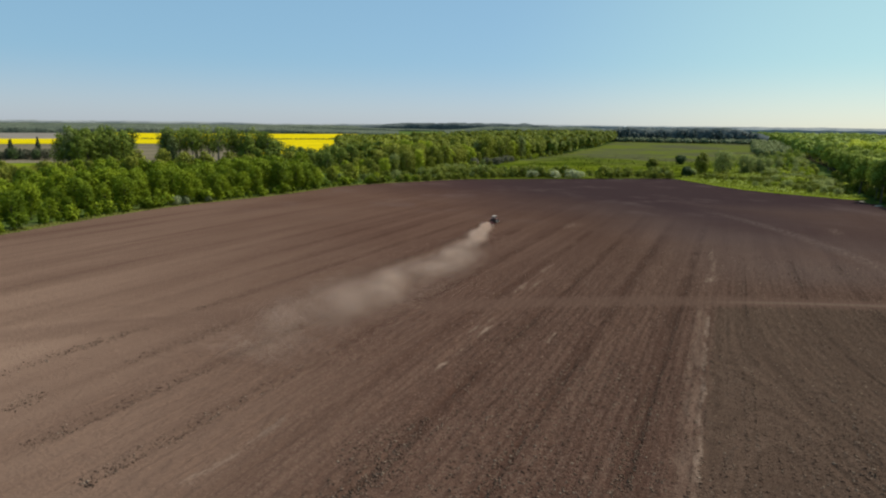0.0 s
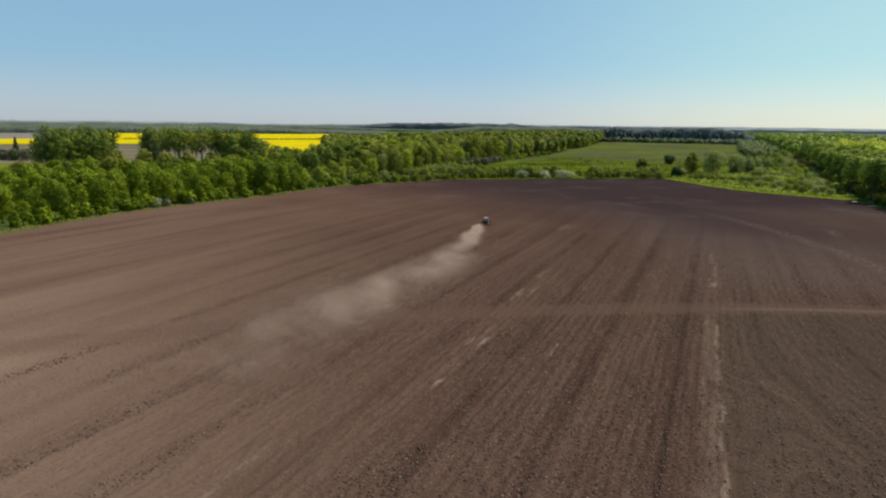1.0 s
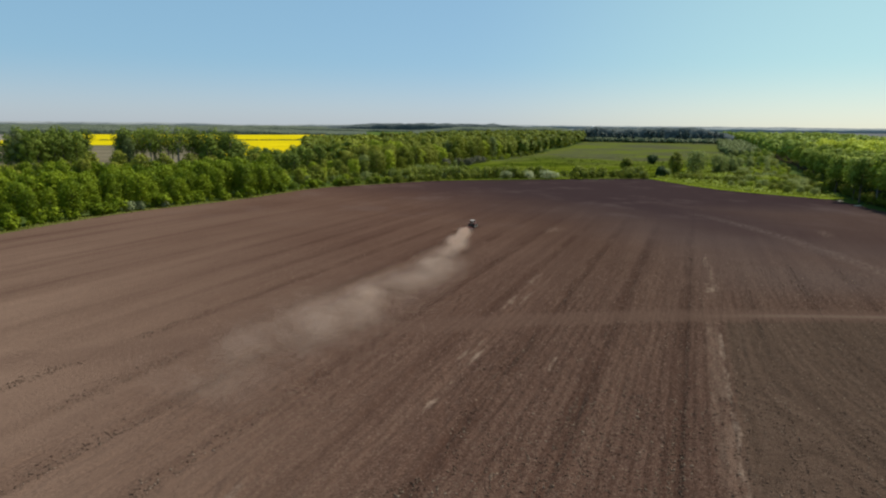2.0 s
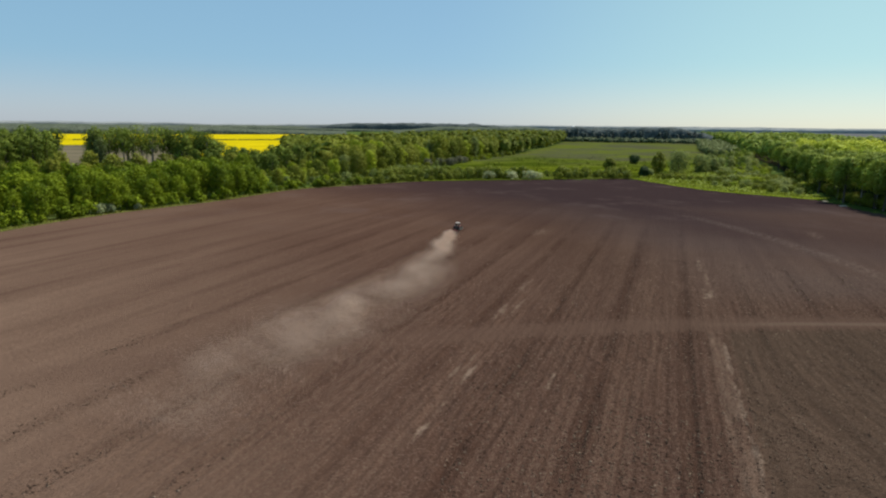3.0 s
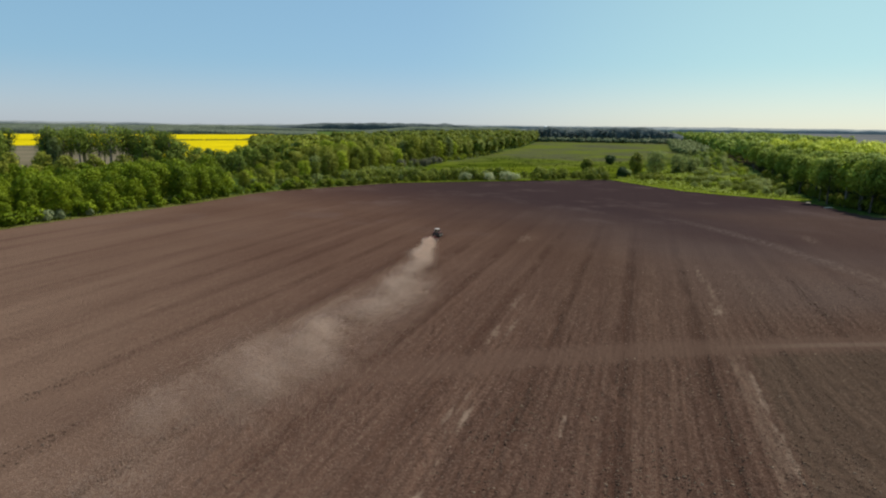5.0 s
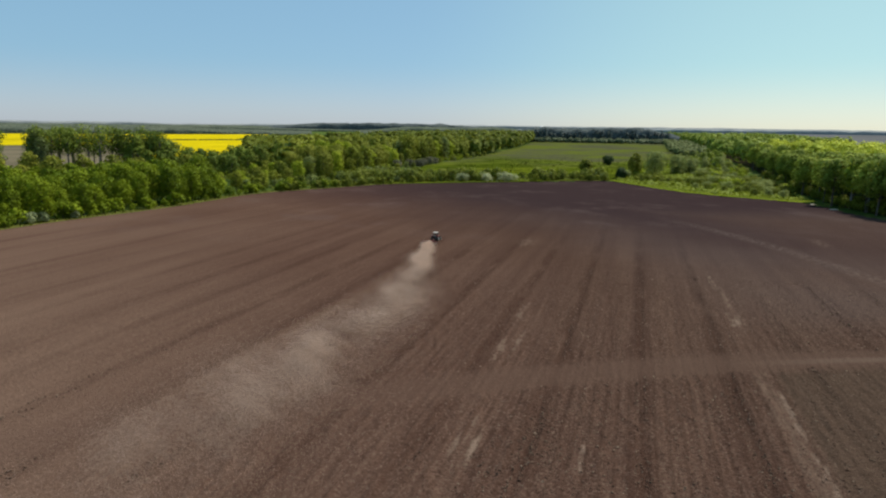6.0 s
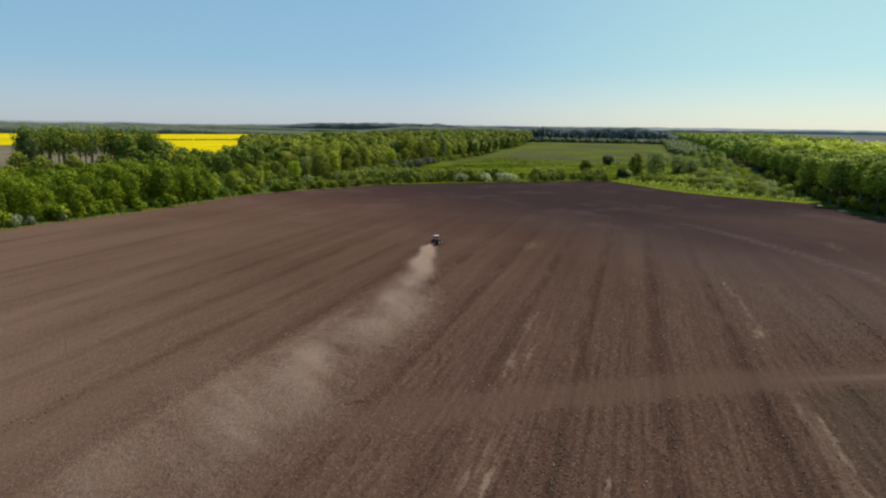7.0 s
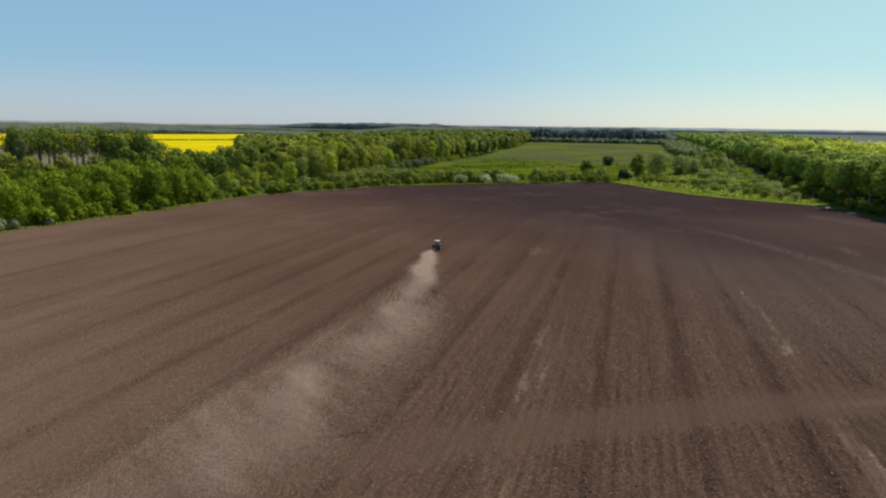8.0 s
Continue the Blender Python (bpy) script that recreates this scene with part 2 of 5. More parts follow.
    drift = n.math("ADD", n.math("SUBTRACT", plain_u, lean), n.math("MULTIPLY", n.math("SUBTRACT", n.noise(n.vec(n.math("MULTIPLY", v, 0.25), 3.7), 1.0, 4.0, 0.7), 0.5), 1.6))
    broken = n.noise(n.vec(n.math("MULTIPLY", v, 0.16), n.math("MULTIPLY", u, 0.5)), 1.0, 5.0, 0.75)
    rim = n.math("MULTIPLY", n.ramp(n.math("ABSOLUTE", n.math("ADD", drift, 0.85)), 0.08, 0.5, 0.68, 0.0), n.math("MULTIPLY", n.ramp(broken, 0.42, 0.56), n.ramp(ragged, 0.5, 0.7, 0.25, 1.0)))
    band = n.math("MULTIPLY", n.ramp(n.math("ABSOLUTE", n.math("ADD", drift, 1.8)), 0.5, 1.2, 1.0, 0.0), n.ramp(broken, 0.36, 0.62, 0.02, 0.24))
    seam = n.math("MULTIPLY", n.math("MAXIMUM", rim, band), n.ramp(y, 99.0, 101.0, 1.0, 0.0))
    spots = n.math("MAXIMUM", spots, seam)
    color = n.mix(spots, color, (0.215, 0.160, 0.121))
    color = n.mix(n.ramp(x, -10.0, 60.0, 0.065, 0.03), color, (0.34, 0.13, 0.08))      # a reddish cast of iron
    relief = n.math("ADD", n.math("MULTIPLY", n.math("MULTIPLY", rows, 0.7), n.ramp(v, 105.0, 180.0, 1.0, 0.12)), n.math("ADD", crumbs, n.math("MULTIPLY", grit, 0.5)))
    n.bump(relief, 1.0, 0.2)
    return n.done(color, 1.0, 0.0)


# centre x, y, half widths across and along the furrows, strength
PALE_NEAR = [(5.0, 86.0, 0.22, 2.4, 0.6), (6.7, 85.6, 0.28, 3.2, 0.75), (7.6, 90.0, 0.2, 2.4, 0.35), (0.1, 70.8, 0.3, 2.4, 0.8), (2.4, 76.0, 0.25, 2.2, 0.4), (15.7, 82.7, 0.22, 2.4, 0.75),
        (18.4, 114.0, 0.3, 4.5, 0.45), (-16.4, 54.0, 0.5, 2.2, 0.55), (-19.4, 46.8, 0.5, 2.5, 0.5), (54.0, 120.5, 0.8, 3.2, 0.6), (15.5, 112.0, 0.5, 3.5, 0.5), (-17.0, 110.0, 0.8, 10.0, 0.3)]
PALE_FAR = [(65.0, 146.0, 0.4, 6.0, 0.36), (60.0, 133.0, 0.35, 7.0, 0.28), (22.5, 128.0, 0.5, 5.0, 0.4), (41.3, 192.0, 1.6, 5.0, 0.22), (119.0, 185.5, 1.6, 6.0, 0.2), (-7.0, 130.0, 0.7, 10.0, 0.3)]


def grass_material(name, dark, light, dry, scale=0.05):
    n = Nodes(name)
    p = n.place()
    broad, mid, fine = n.noise(p, scale, 4.0), n.noise(p, scale * 9, 4.0, 0.6), n.noise(p, 3.0, 3.0, 0.6)
    color = n.mix(n.ramp(broad, 0.35, 0.65), dark, light)
    color = n.mix(n.ramp(mid, 0.5, 0.75, 0.0, 0.6), color, dry)
    color = n.mix(n.ramp(fine, 0.45, 0.75, 0.0, 0.4), color, tuple(c * 0.55 for c in dark))
    n.bump(n.math("ADD", mid, fine), 0.8, 0.3)
    return n.done(color, 1.0, 0.0)


def meadow_material(name, dark, light, dry):
    """Grassland with long uneven tongues of sedge and last year's reeds, browner towards its far end."""
    n = Nodes(name)
    p = n.place()
    x, y = n.dot(p, (1, 0, 0)), n.dot(p, (0, 1, 0))
    sway = n.math("MULTIPLY", n.math("SUBTRACT", n.noise(p, 0.012, 4.0, 0.6), 0.5), 130.0)
    bent = n.math("ADD", y, sway)
    bands = n.noise(n.vec(n.math("MULTIPLY", x, 0.011), n.math("MULTIPLY", bent, 0.024)), 1.0, 5.0, 0.65)
    patches = n.noise(p, 0.05, 5.0, 0.65)
    fine = n.noise(p, 0.8, 4.0, 0.65)
    color = n.mix(n.ramp(bands, 0.40, 0.58), dark, light)
    color = n.mix(n.ramp(patches, 0.44, 0.62, 0.0, 0.6), color, tuple(0.55 * c for c in dark))
    reeds = n.ramp(n.math("ADD", bent, n.math("MULTIPLY", bands, 420.0)), 690.0, 900.0, 0.0, 0.9)
    streaks = n.noise(n.vec(n.math("MULTIPLY", x, 0.009), n.math("MULTIPLY", bent, 0.015)), 1.0, 5.0, 0.65)
    color = n.mix(reeds, color, n.mix(n.ramp(streaks, 0.40, 0.60), dry, tuple(0.75 * c + 0.012 for c in light)))
    color = n.mix(n.ramp(fine, 0.45, 0.7, 0.0, 0.5), color, tuple(0.5 * c for c in dark))
    n.bump(n.math("ADD", patches, fine), 0.9, 0.5)
    return n.done(color, 1.0, 0.0)


def leaf_material(name, dark, light, through_light=0.27):
    """Foliage: matt leaf with light shining through it; each tree and each spray differs a little."""
    n = Nodes(name)
    color = n.mix(n.ramp(n.chance(), 0.0, 1.0), dark, light)
    color = n.mix(n.ramp(n.island(), 0.0, 1.0, 0.0, 0.25), color, tuple(0.6 * c for c in dark))
    color = n.mix(n.ramp(n.noise(n.place(), 0.35, 2.0), 0.45, 0.7, 0.0, 0.45), color, tuple(min(1, 1.3 * c) for c in light))
    n.done(color, 0.7, 0.1)
    t = n.tree.nodes.new("ShaderNodeBsdfTranslucent")
    n.put(t.inputs["Color"], n.mix(0.5, color, tuple(min(1, 1.5 * c) for c in light)))
    m = n.tree.nodes.new("ShaderNodeMixShader")
    m.inputs[0].default_value = through_light
    n.tree.links.new(n.bsdf.outputs[0], m.inputs[1])
    n.tree.links.new(t.outputs[0], m.inputs[2])
    n.tree.links.new(m.outputs[0], n.out.inputs["Surface"])
    return n.mat


def plain_material(name, color, rough=0.6, metal=0.0, spec=0.4, grime=0.25):
    n = Nodes(name)
    p = n.local()
    c = n.mix(n.ramp(n.noise(p, 2.2, 4.0), 0.4, 0.75, 0.0, grime), color, (0.2, 0.15, 0.115))
    return n.done(c, rough, spec, metal)


def clod_material():
    """Loose lumps of soil, some moist and dark, some dried pale."""
    n = Nodes("soil_clods")
    chance = n.island()
    color = n.mix(n.ramp(chance, 0.0, 0.7), (0.066, 0.041, 0.03), (0.12, 0.08, 0.058))
    color = n.mix(n.ramp(chance, 0.75, 1.0), color, (0.25, 0.19, 0.14))
    color = n.mix(n.ramp(n.noise(n.place(), 6.0, 3.0), 0.45, 0.7, 0.0, 0.25), color, (0.07, 0.048, 0.036))
    return n.done(color, 1.0, 0.0)


def bark_material(name, a, b):
    n = Nodes(name)
    p = n.local()
    ridges = n.noise(n.vec(n.math("MULTIPLY", n.dot(p, (1, 0, 0)), 8.0), n.math("MULTIPLY", n.dot(p, (0, 1, 0)), 8.0), n.dot(p, (0, 0, 1))), 1.5, 4.0, 0.6)
    n.bump(ridges, 0.7, 0.05)
    return n.done(n.mix(n.ramp(ridges, 0.35, 0.65), a, b), 0.9, 0.1)


M_SOIL = soil_material()
M_CLOD = clod_material()
M_GROUND = grass_material("rough_grassland", (0.045, 0.075, 0.018), (0.09, 0.13, 0.028), (0.15, 0.14, 0.07), 0.006)
M_VERGE = grass_material("lush_verge_grass", (0.125, 0.168, 0.01), (0.18, 0.232, 0.014), (0.19, 0.19, 0.045), 0.06)
M_MEADOW = meadow_material("wet_meadow_grass", (0.056, 0.078, 0.007), (0.112, 0.136, 0.01), (0.072, 0.07, 0.045))
M_SCRUB = grass_material("rough_scrub_grass", (0.075, 0.098, 0.01), (0.125, 0.148, 0.014), (0.14, 0.13, 0.042), 0.05)
M_FALLOW = grass_material("fallow_stubble", (0.12, 0.1, 0.064), (0.165, 0.138, 0.092), (0.155, 0.15, 0.09), 0.02)
M_STUBBLE = grass_material("pale_stubble", (0.17, 0.148, 0.122), (0.22, 0.195, 0.165), (0.24, 0.215, 0.18), 0.01)
M_SAND = grass_material("pale_sand", (0.33, 0.29, 0.23), (0.42, 0.37, 0.3), (0.36, 0.31, 0.24), 0.4)
M_ARABLE = grass_material("bare_arable_soil", (0.1, 0.1, 0.105), (0.135, 0.135, 0.135), (0.115, 0.125, 0.105), 0.004)
M_RAPE = grass_material("flowering_rapeseed", (0.48, 0.37, 0.005), (0.6, 0.46, 0.006), (0.36, 0.32, 0.02), 0.02)
M_BARK = bark_material("grey_brown_bark", (0.06, 0.05, 0.04), (0.14, 0.12, 0.1))
M_WHITE_BARK = bark_material("white_birch_bark", (0.16, 0.15, 0.13), (0.28, 0.265, 0.235))
M_PALE_BARK = bark_material("pale_bark", (0.12, 0.105, 0.09), (0.24, 0.21, 0.18))
M_LEAF_BELT = leaf_material("belt_tree_leaves", (0.07, 0.11, 0.004), (0.19, 0.243, 0.009), 0.2)
M_LEAF_TALL = leaf_material("tall_tree_leaves", (0.09, 0.128, 0.02), (0.175, 0.222, 0.03), 0.22)
M_LEAF_MID = leaf_material("forest_leaves", (0.088, 0.115, 0.012), (0.207, 0.226, 0.022), 0.22)
M_LEAF_FRESH = leaf_material("fresh_spring_leaves", (0.19, 0.25, 0.014), (0.32, 0.37, 0.022), 0.28)
# right wood leaves, lit copy: sun on the tops is put into the colour
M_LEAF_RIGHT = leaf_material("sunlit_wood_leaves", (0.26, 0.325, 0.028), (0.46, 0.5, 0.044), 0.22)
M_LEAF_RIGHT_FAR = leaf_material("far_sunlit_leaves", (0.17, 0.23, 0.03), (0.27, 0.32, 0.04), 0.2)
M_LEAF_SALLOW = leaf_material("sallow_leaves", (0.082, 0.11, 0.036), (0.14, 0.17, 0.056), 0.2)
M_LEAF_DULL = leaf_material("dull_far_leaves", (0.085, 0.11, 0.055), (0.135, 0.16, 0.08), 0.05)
# right wood leaves, darker copy: shade on the wood's front is painted in
M_LEAF_EDGE = leaf_material("shade_tinted_leaves", (0.13, 0.185, 0.026), (0.29, 0.34, 0.04), 0.15)
M_LEAF_SHRUB = leaf_material("shrub_leaves", (0.1, 0.128, 0.014), (0.185, 0.21, 0.03), 0.34)
M_LEAF_GREY = leaf_material("willow_leaves", (0.145, 0.185, 0.056), (0.25, 0.285, 0.088), 0.45)
# dark leaves; under the right wood their colour stands in for shade
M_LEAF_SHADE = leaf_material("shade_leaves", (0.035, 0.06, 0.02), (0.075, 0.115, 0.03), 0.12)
M_LEAF_OLIVE = leaf_material("olive_leaves", (0.13, 0.15, 0.018), (0.235, 0.245, 0.03), 0.25)
M_LEAF_BROWN = leaf_material("budding_twigs", (0.09, 0.092, 0.055), (0.15, 0.148, 0.09), 0.2)
M_BLOSSOM = leaf_material("white_blossom", (0.26, 0.3, 0.15), (0.42, 0.44, 0.26), 0.45)
M_CONIFER = leaf_material("conifer_needles", (0.032, 0.046, 0.024), (0.06, 0.072, 0.036), 0.1)
# far pine needles lightened and greyed, distance haze put into the colour
M_FAR_DARK = leaf_material("far_pine_foliage", (0.08, 0.105, 0.095), (0.095, 0.12, 0.105), 0.1)


def canopy_material(name, dark, light, depth=0.8):
    n = Nodes(name)
    p = n.place()
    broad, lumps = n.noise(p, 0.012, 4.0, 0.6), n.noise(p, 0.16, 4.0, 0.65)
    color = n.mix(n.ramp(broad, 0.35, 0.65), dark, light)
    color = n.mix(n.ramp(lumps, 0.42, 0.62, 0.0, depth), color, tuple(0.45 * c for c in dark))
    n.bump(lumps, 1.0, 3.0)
    return n.done(color, 1.0, 0.0)


# far canopies: distance haze is mixed into the colours, most in the first
M_CANOPY_FAR = canopy_material("hazed_wood_canopy", (0.25, 0.265, 0.27), (0.3, 0.31, 0.3), 0.3)
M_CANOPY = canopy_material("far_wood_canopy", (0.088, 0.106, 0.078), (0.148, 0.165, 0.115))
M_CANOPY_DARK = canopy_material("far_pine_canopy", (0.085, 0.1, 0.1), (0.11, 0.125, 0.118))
M_PASTURE = grass_material("pasture_grass", (0.1, 0.135, 0.008), (0.16, 0.195, 0.01), (0.17, 0.17, 0.04), 0.03)
M_VERGE_DRY = grass_material("thin_verge_grass", (0.085, 0.085, 0.022), (0.125, 0.12, 0.035), (0.18, 0.135, 0.085), 0.06)


# ---------------------------------------------------------------- building helpers
def mesh_data(name, verts, faces, material=None, shade=False, normals=None):
    """A mesh from arrays; normals: one for each vertex, for leaves that catch the light as one soft mass."""
    me = bpy.data.meshes.new(name)
    verts, faces = np.asarray(verts, np.float32), np.asarray(faces, np.int32)
    n, sides = faces.shape
    me.vertices.add(len(verts))
    me.vertices.foreach_set("co", verts.ravel())
    me.loops.add(n * sides)
    me.loops.foreach_set("vertex_index", faces.ravel())
    me.polygons.add(n)
    me.polygons.foreach_set("loop_start", np.arange(0, n * sides, sides, dtype=np.int32))
    if material:
        me.materials.append(material)
    if shade:
        me.polygons.foreach_set("use_smooth", [True] * len(me.polygons))
    if normals is not None:
        soft = me.attributes.new("custom_normal", "FLOAT_VECTOR", "POINT")
        soft.data.foreach_set("vector", np.asarray(normals, np.float32).ravel())
    me.update(calc_edges=True)
    return me


def part(name, bm, material, parent=None, label=""):
    """Links a bmesh as one mesh object under a thing or a part."""
    me = bpy.data.meshes.new(name)
    bm.to_mesh(me)
    bm.free()
    me.materials.append(material)
    ob = new(name, me)
    ob.parent = parent
    return tagged(ob, label)


def grid_faces(rows, cols):
    k = np.arange(rows * cols).reshape(rows, cols)
    return np.stack([k[:-1, :-1], k[:-1, 1:], k[1:, 1:], k[1:, :-1]], -1).reshape(-1, 4)


def sheet(name, xs, ys, zs, material, keep=None, shade=True):
    """A surface over a grid of places; keep: which vertices stay."""
    rows, cols = xs.shape
    faces = grid_faces(rows, cols)
    verts = np.stack([xs.ravel(), ys.ravel(), zs.ravel()], -1)
    if keep is not None:
        faces = faces[keep.ravel()[faces].all(1)]
        used = np.unique(faces)
        back = np.zeros(len(verts), int)
        back[used] = np.arange(len(used))
        verts, faces = verts[used], back[faces]
    return new(name, mesh_data(name, verts, faces, material, shade))


def box(bm, size, at, bevel=0.0, m=None):
    res = bmesh.ops.create_cube(bm, size=1.0, matrix=(m or Matrix()) @ Matrix.Translation(at) @ Matrix.Diagonal((*size, 1)))
    if bevel:
        edges = list({e for v in res["verts"] for e in v.link_edges})
        bmesh.ops.bevel(bm, geom=edges, offset=bevel, segments=2, affect="EDGES", profile=0.6)


def rod(bm, a, b, r0, r1=None, sides=8):
    a, b = Vector(a), Vector(b)
    m = Matrix.Translation((a + b) / 2) @ (b - a).to_track_quat("Z", "Y").to_matrix().to_4x4()
    bmesh.ops.create_cone(bm, cap_ends=True, segments=sides, radius1=r0, radius2=r0 if r1 is None else r1, depth=(b - a).length, matrix=m)


# ---------------------------------------------------------------- ground
def build_ground():
    rings = np.concatenate([np.arange(0, 420, 12.0), np.arange(420, 1200, 30.0), np.arange(1200, 4801, 120.0), [4880.0]])
    turns = np.radians(np.arange(-180, 181, 2.0))
    rr, aa = np.meshgrid(rings, turns, indexing="ij")
    xs, ys = rr * np.sin(aa), rr * np.cos(aa)
    deep = inside(xs, ys, FIELD) & (edge_distance(xs, ys, FIELD) > 4)
    zs = land(xs, ys) - np.where(deep, 1.0, 0.12)
    ob = sheet("ground", xs, ys, zs, M_GROUND)
    tagged(ob, "gently rolling rough green grassland reaching the horizon", "ground", kind="structure")


def furrow_height(x, y):
    u, v = x * ACROSS[0] + y * ACROSS[1], x * ALONG[0] + y * ALONG[1]
    u = u - 0.0038 * np.maximum(0, 100 - y) ** 2 * smooth(0, 8, u)
    u = u + 0.35 * (vnoise(v / 18.0, u / 60.0, 5) - 0.5)
    lane_y = 103.5 - 5.0 * ((x - 48.0) * 0.02) ** 2
    lane = smooth(3.8, 1.6, np.abs(y - lane_y))
    ridge = 0.05 * np.sin(2 * np.pi * u / 0.9) * np.maximum(0, vnoise(u / 3.0, v / 7, 2) - 0.35) + 0.1 * (vnoise(u / 0.6, v / 7.0, 14) - 0.5)
    wheel = np.abs(((u + 10.275) % 9.75) - 4.875)
    groove = -0.16 * (1 - 0.6 * smooth(-1, 2, u)) * smooth(0.75, 0.2, wheel) * (0.5 + 0.8 * vnoise(v / 4.0, u / 9.0, 7)) * (0.3 + 0.7 * smooth(-42, -22, u))
    lumps = 0.16 * (vnoise(u / 0.6, v / 1.9, 1) - 0.5) + 0.12 * (vnoise(u / 2.1, v / 3.4, 3) - 0.5)
    crumbled = np.maximum(0, vnoise(u / 0.42, v / 1.1, 11) - 0.45) * np.maximum(0, vnoise(u / 2.2, v / 9.0, 12) - 0.2)
    lumps = lumps + 0.62 * crumbled * smooth(130, 100, v)
    fade = 1 - 0.82 * smooth(105, 175, v)
    fade = fade * (1 - 0.6 * smooth(-50, -70, u))
    return 0.12 + (ridge + groove + lumps) * (1 - 0.8 * lane) * fade - 0.06 * lane


def build_field():
    us = np.concatenate([np.arange(-235, -58, 0.8), np.arange(-58, 50, 0.22), np.arange(50, 215, 0.8)])
    vs = np.concatenate([np.arange(-60, 28, 8.0), np.arange(28, 112, 0.4), np.arange(112, 140, 0.9), np.arange(140, 240, 3.0), np.arange(240, 440, 6.0)])
    vv, uu = np.meshgrid(vs, us, indexing="ij")
    xs, ys = uu * ACROSS[0] + vv * ALONG[0], uu * ACROSS[1] + vv * ALONG[1]
    keep = inside(xs, ys, FIELD)
    ob = sheet("ploughed_field", xs, ys, furrow_height(xs, ys), M_SOIL, keep)
    tagged(ob, "dry brown tilled soil with long furrows and pale patches", "field", kind="structure")


def build_strip(name, inner, outer, steps, material, lift, label, category, wave=0.0):
    """A sheet between two lines of places."""
    def spread(line, k):
        line = np.array(line, float)
        d = np.concatenate([[0], np.cumsum(np.hypot(*np.diff(line, axis=0).T))])
        return np.stack([np.interp(k * d[-1], d, line[:, 0]), np.interp(k * d[-1], d, line[:, 1])], -1)
    k = np.linspace(0, 1, steps[0])
    a, b = spread(inner, k), spread(outer, k)
    w = np.linspace(0, 1, steps[1])[None, :, None]
    grid = a[:, None] * (1 - w) + b[:, None] * w
    zs = land(grid[..., 0], grid[..., 1]) + lift + wave * (vnoise(grid[..., 0] / 7, grid[..., 1] / 7, 9) - 0.5)
    return tagged(sheet(name, grid[..., 0], grid[..., 1], zs, material), label, category, kind="structure")


def polar(r, az):
    return (r * math.sin(radians(az)), r * math.cos(radians(az)))


def crop_block(name, r0, r1, az0, az1, height, material, label, slant=0.0):
    """A block of standing crop on the land, with its side towards the field."""
    rs, azs = np.linspace(r0, r1, 24), np.linspace(az0, az1, 30)
    rr, aa = np.meshgrid(rs, np.radians(azs), indexing="ij")
    aa = aa + np.radians(slant) * ((rr - r0) / (r1 - r0)) * np.linspace(0, 1, 30)[None]
    xs, ys = rr * np.sin(aa), rr * np.cos(aa)
    zs = land(xs, ys) + height
    zs[0] -= height
    rr[1] = r0 + 1.0
    xs, ys = rr * np.sin(aa), rr * np.cos(aa)
    return tagged(sheet(name, xs, ys, zs, material, shade=False), label, "crop field", kind="structure")


build_ground()
build_field()
EDGE_LEFT = FIELD[1:20]
EDGE_RIGHT = FIELD[19:26]
build_strip("verge", [(x + 0.6, y - 0.4) for x, y in EDGE_LEFT], [(x - 4, y + 3) for x, y in EDGE_LEFT], (160, 6), M_VERGE_DRY, 0.12, "narrow green grass verge along the ploughed field", "grass verge", 0.25)
build_strip("verge", [(x - 1.0, y - 0.6) for x, y in EDGE_RIGHT], [(x + 9, y + 4) for x, y in EDGE_RIGHT], (80, 8), M_VERGE, 0.14, "broad bright green grass verge beside the dark soil", "grass verge", 0.25)
# litter coloured very dark, so the shade under the crowns is painted in
M_LITTER = grass_material("shade_dark_litter", (0.03, 0.026, 0.016), (0.05, 0.045, 0.022), (0.045, 0.06, 0.016), 0.05)
build_strip("forest_floor", [(186, 205), (188, 240), (191, 258), (196, 276), (204, 292), (221, 332), (273, 434), (321, 524), (377, 650), (445, 796)], [(330, 190), (340, 240), (350, 260), (360, 280), (370, 300), (390, 340), (420, 430), (470, 520), (540, 640), (600, 780)], (60, 12), M_LITTER, 0.1, "brown leaf litter under the wood, shade painted into its colour", "forest floor", 0.2)
MEADOW_LEFT = [(-20, 362), (0, 402), (20, 450), (44, 504), (84, 596), (134, 698), (240, 950), (364, 1290)]
MEADOW_RIGHT = [(152, 404), (235, 480), (266, 530), (296, 590), (345, 690), (430, 860), (560, 1120), (640, 1290)]
build_strip("meadow", MEADOW_LEFT, MEADOW_RIGHT, (60, 24), M_MEADOW, 0.3, "long green wet meadow with brownish bands between two woods", "meadow")
build_strip("meadow_scrubland", EDGE_RIGHT, [(235, 480), (228, 440), (222, 400), (216, 370), (212, 345), (206, 315), (200, 290)], (30, 12), M_SCRUB, 0.08, "bright grassland with shrubs between field and wood", "grassland", 0.3)
crop_block("rapeseed_field", 640, 1240, -15.5, -9.8, 1.3, M_RAPE, "bright yellow rapeseed field in full flower", 2.2)
crop_block("rapeseed_field", 1290, 1850, -25.6, -9.2, 1.3, M_RAPE, "bright yellow rapeseed field in full flower", 2.8)
crop_block("rapeseed_field", 1010, 1260, -40, -25.6, 1.3, M_RAPE, "bright yellow rapeseed field in full flower")
crop_block("rapeseed_field", 1010, 1240, -25.6, -15.5, 1.3, M_RAPE, "bright yellow rapeseed field in full flower")
crop_block("fallow_field", 480, 990, -60, -15.6, 0.15, M_FALLOW, "pale greyish brown fallow field behind the trees")
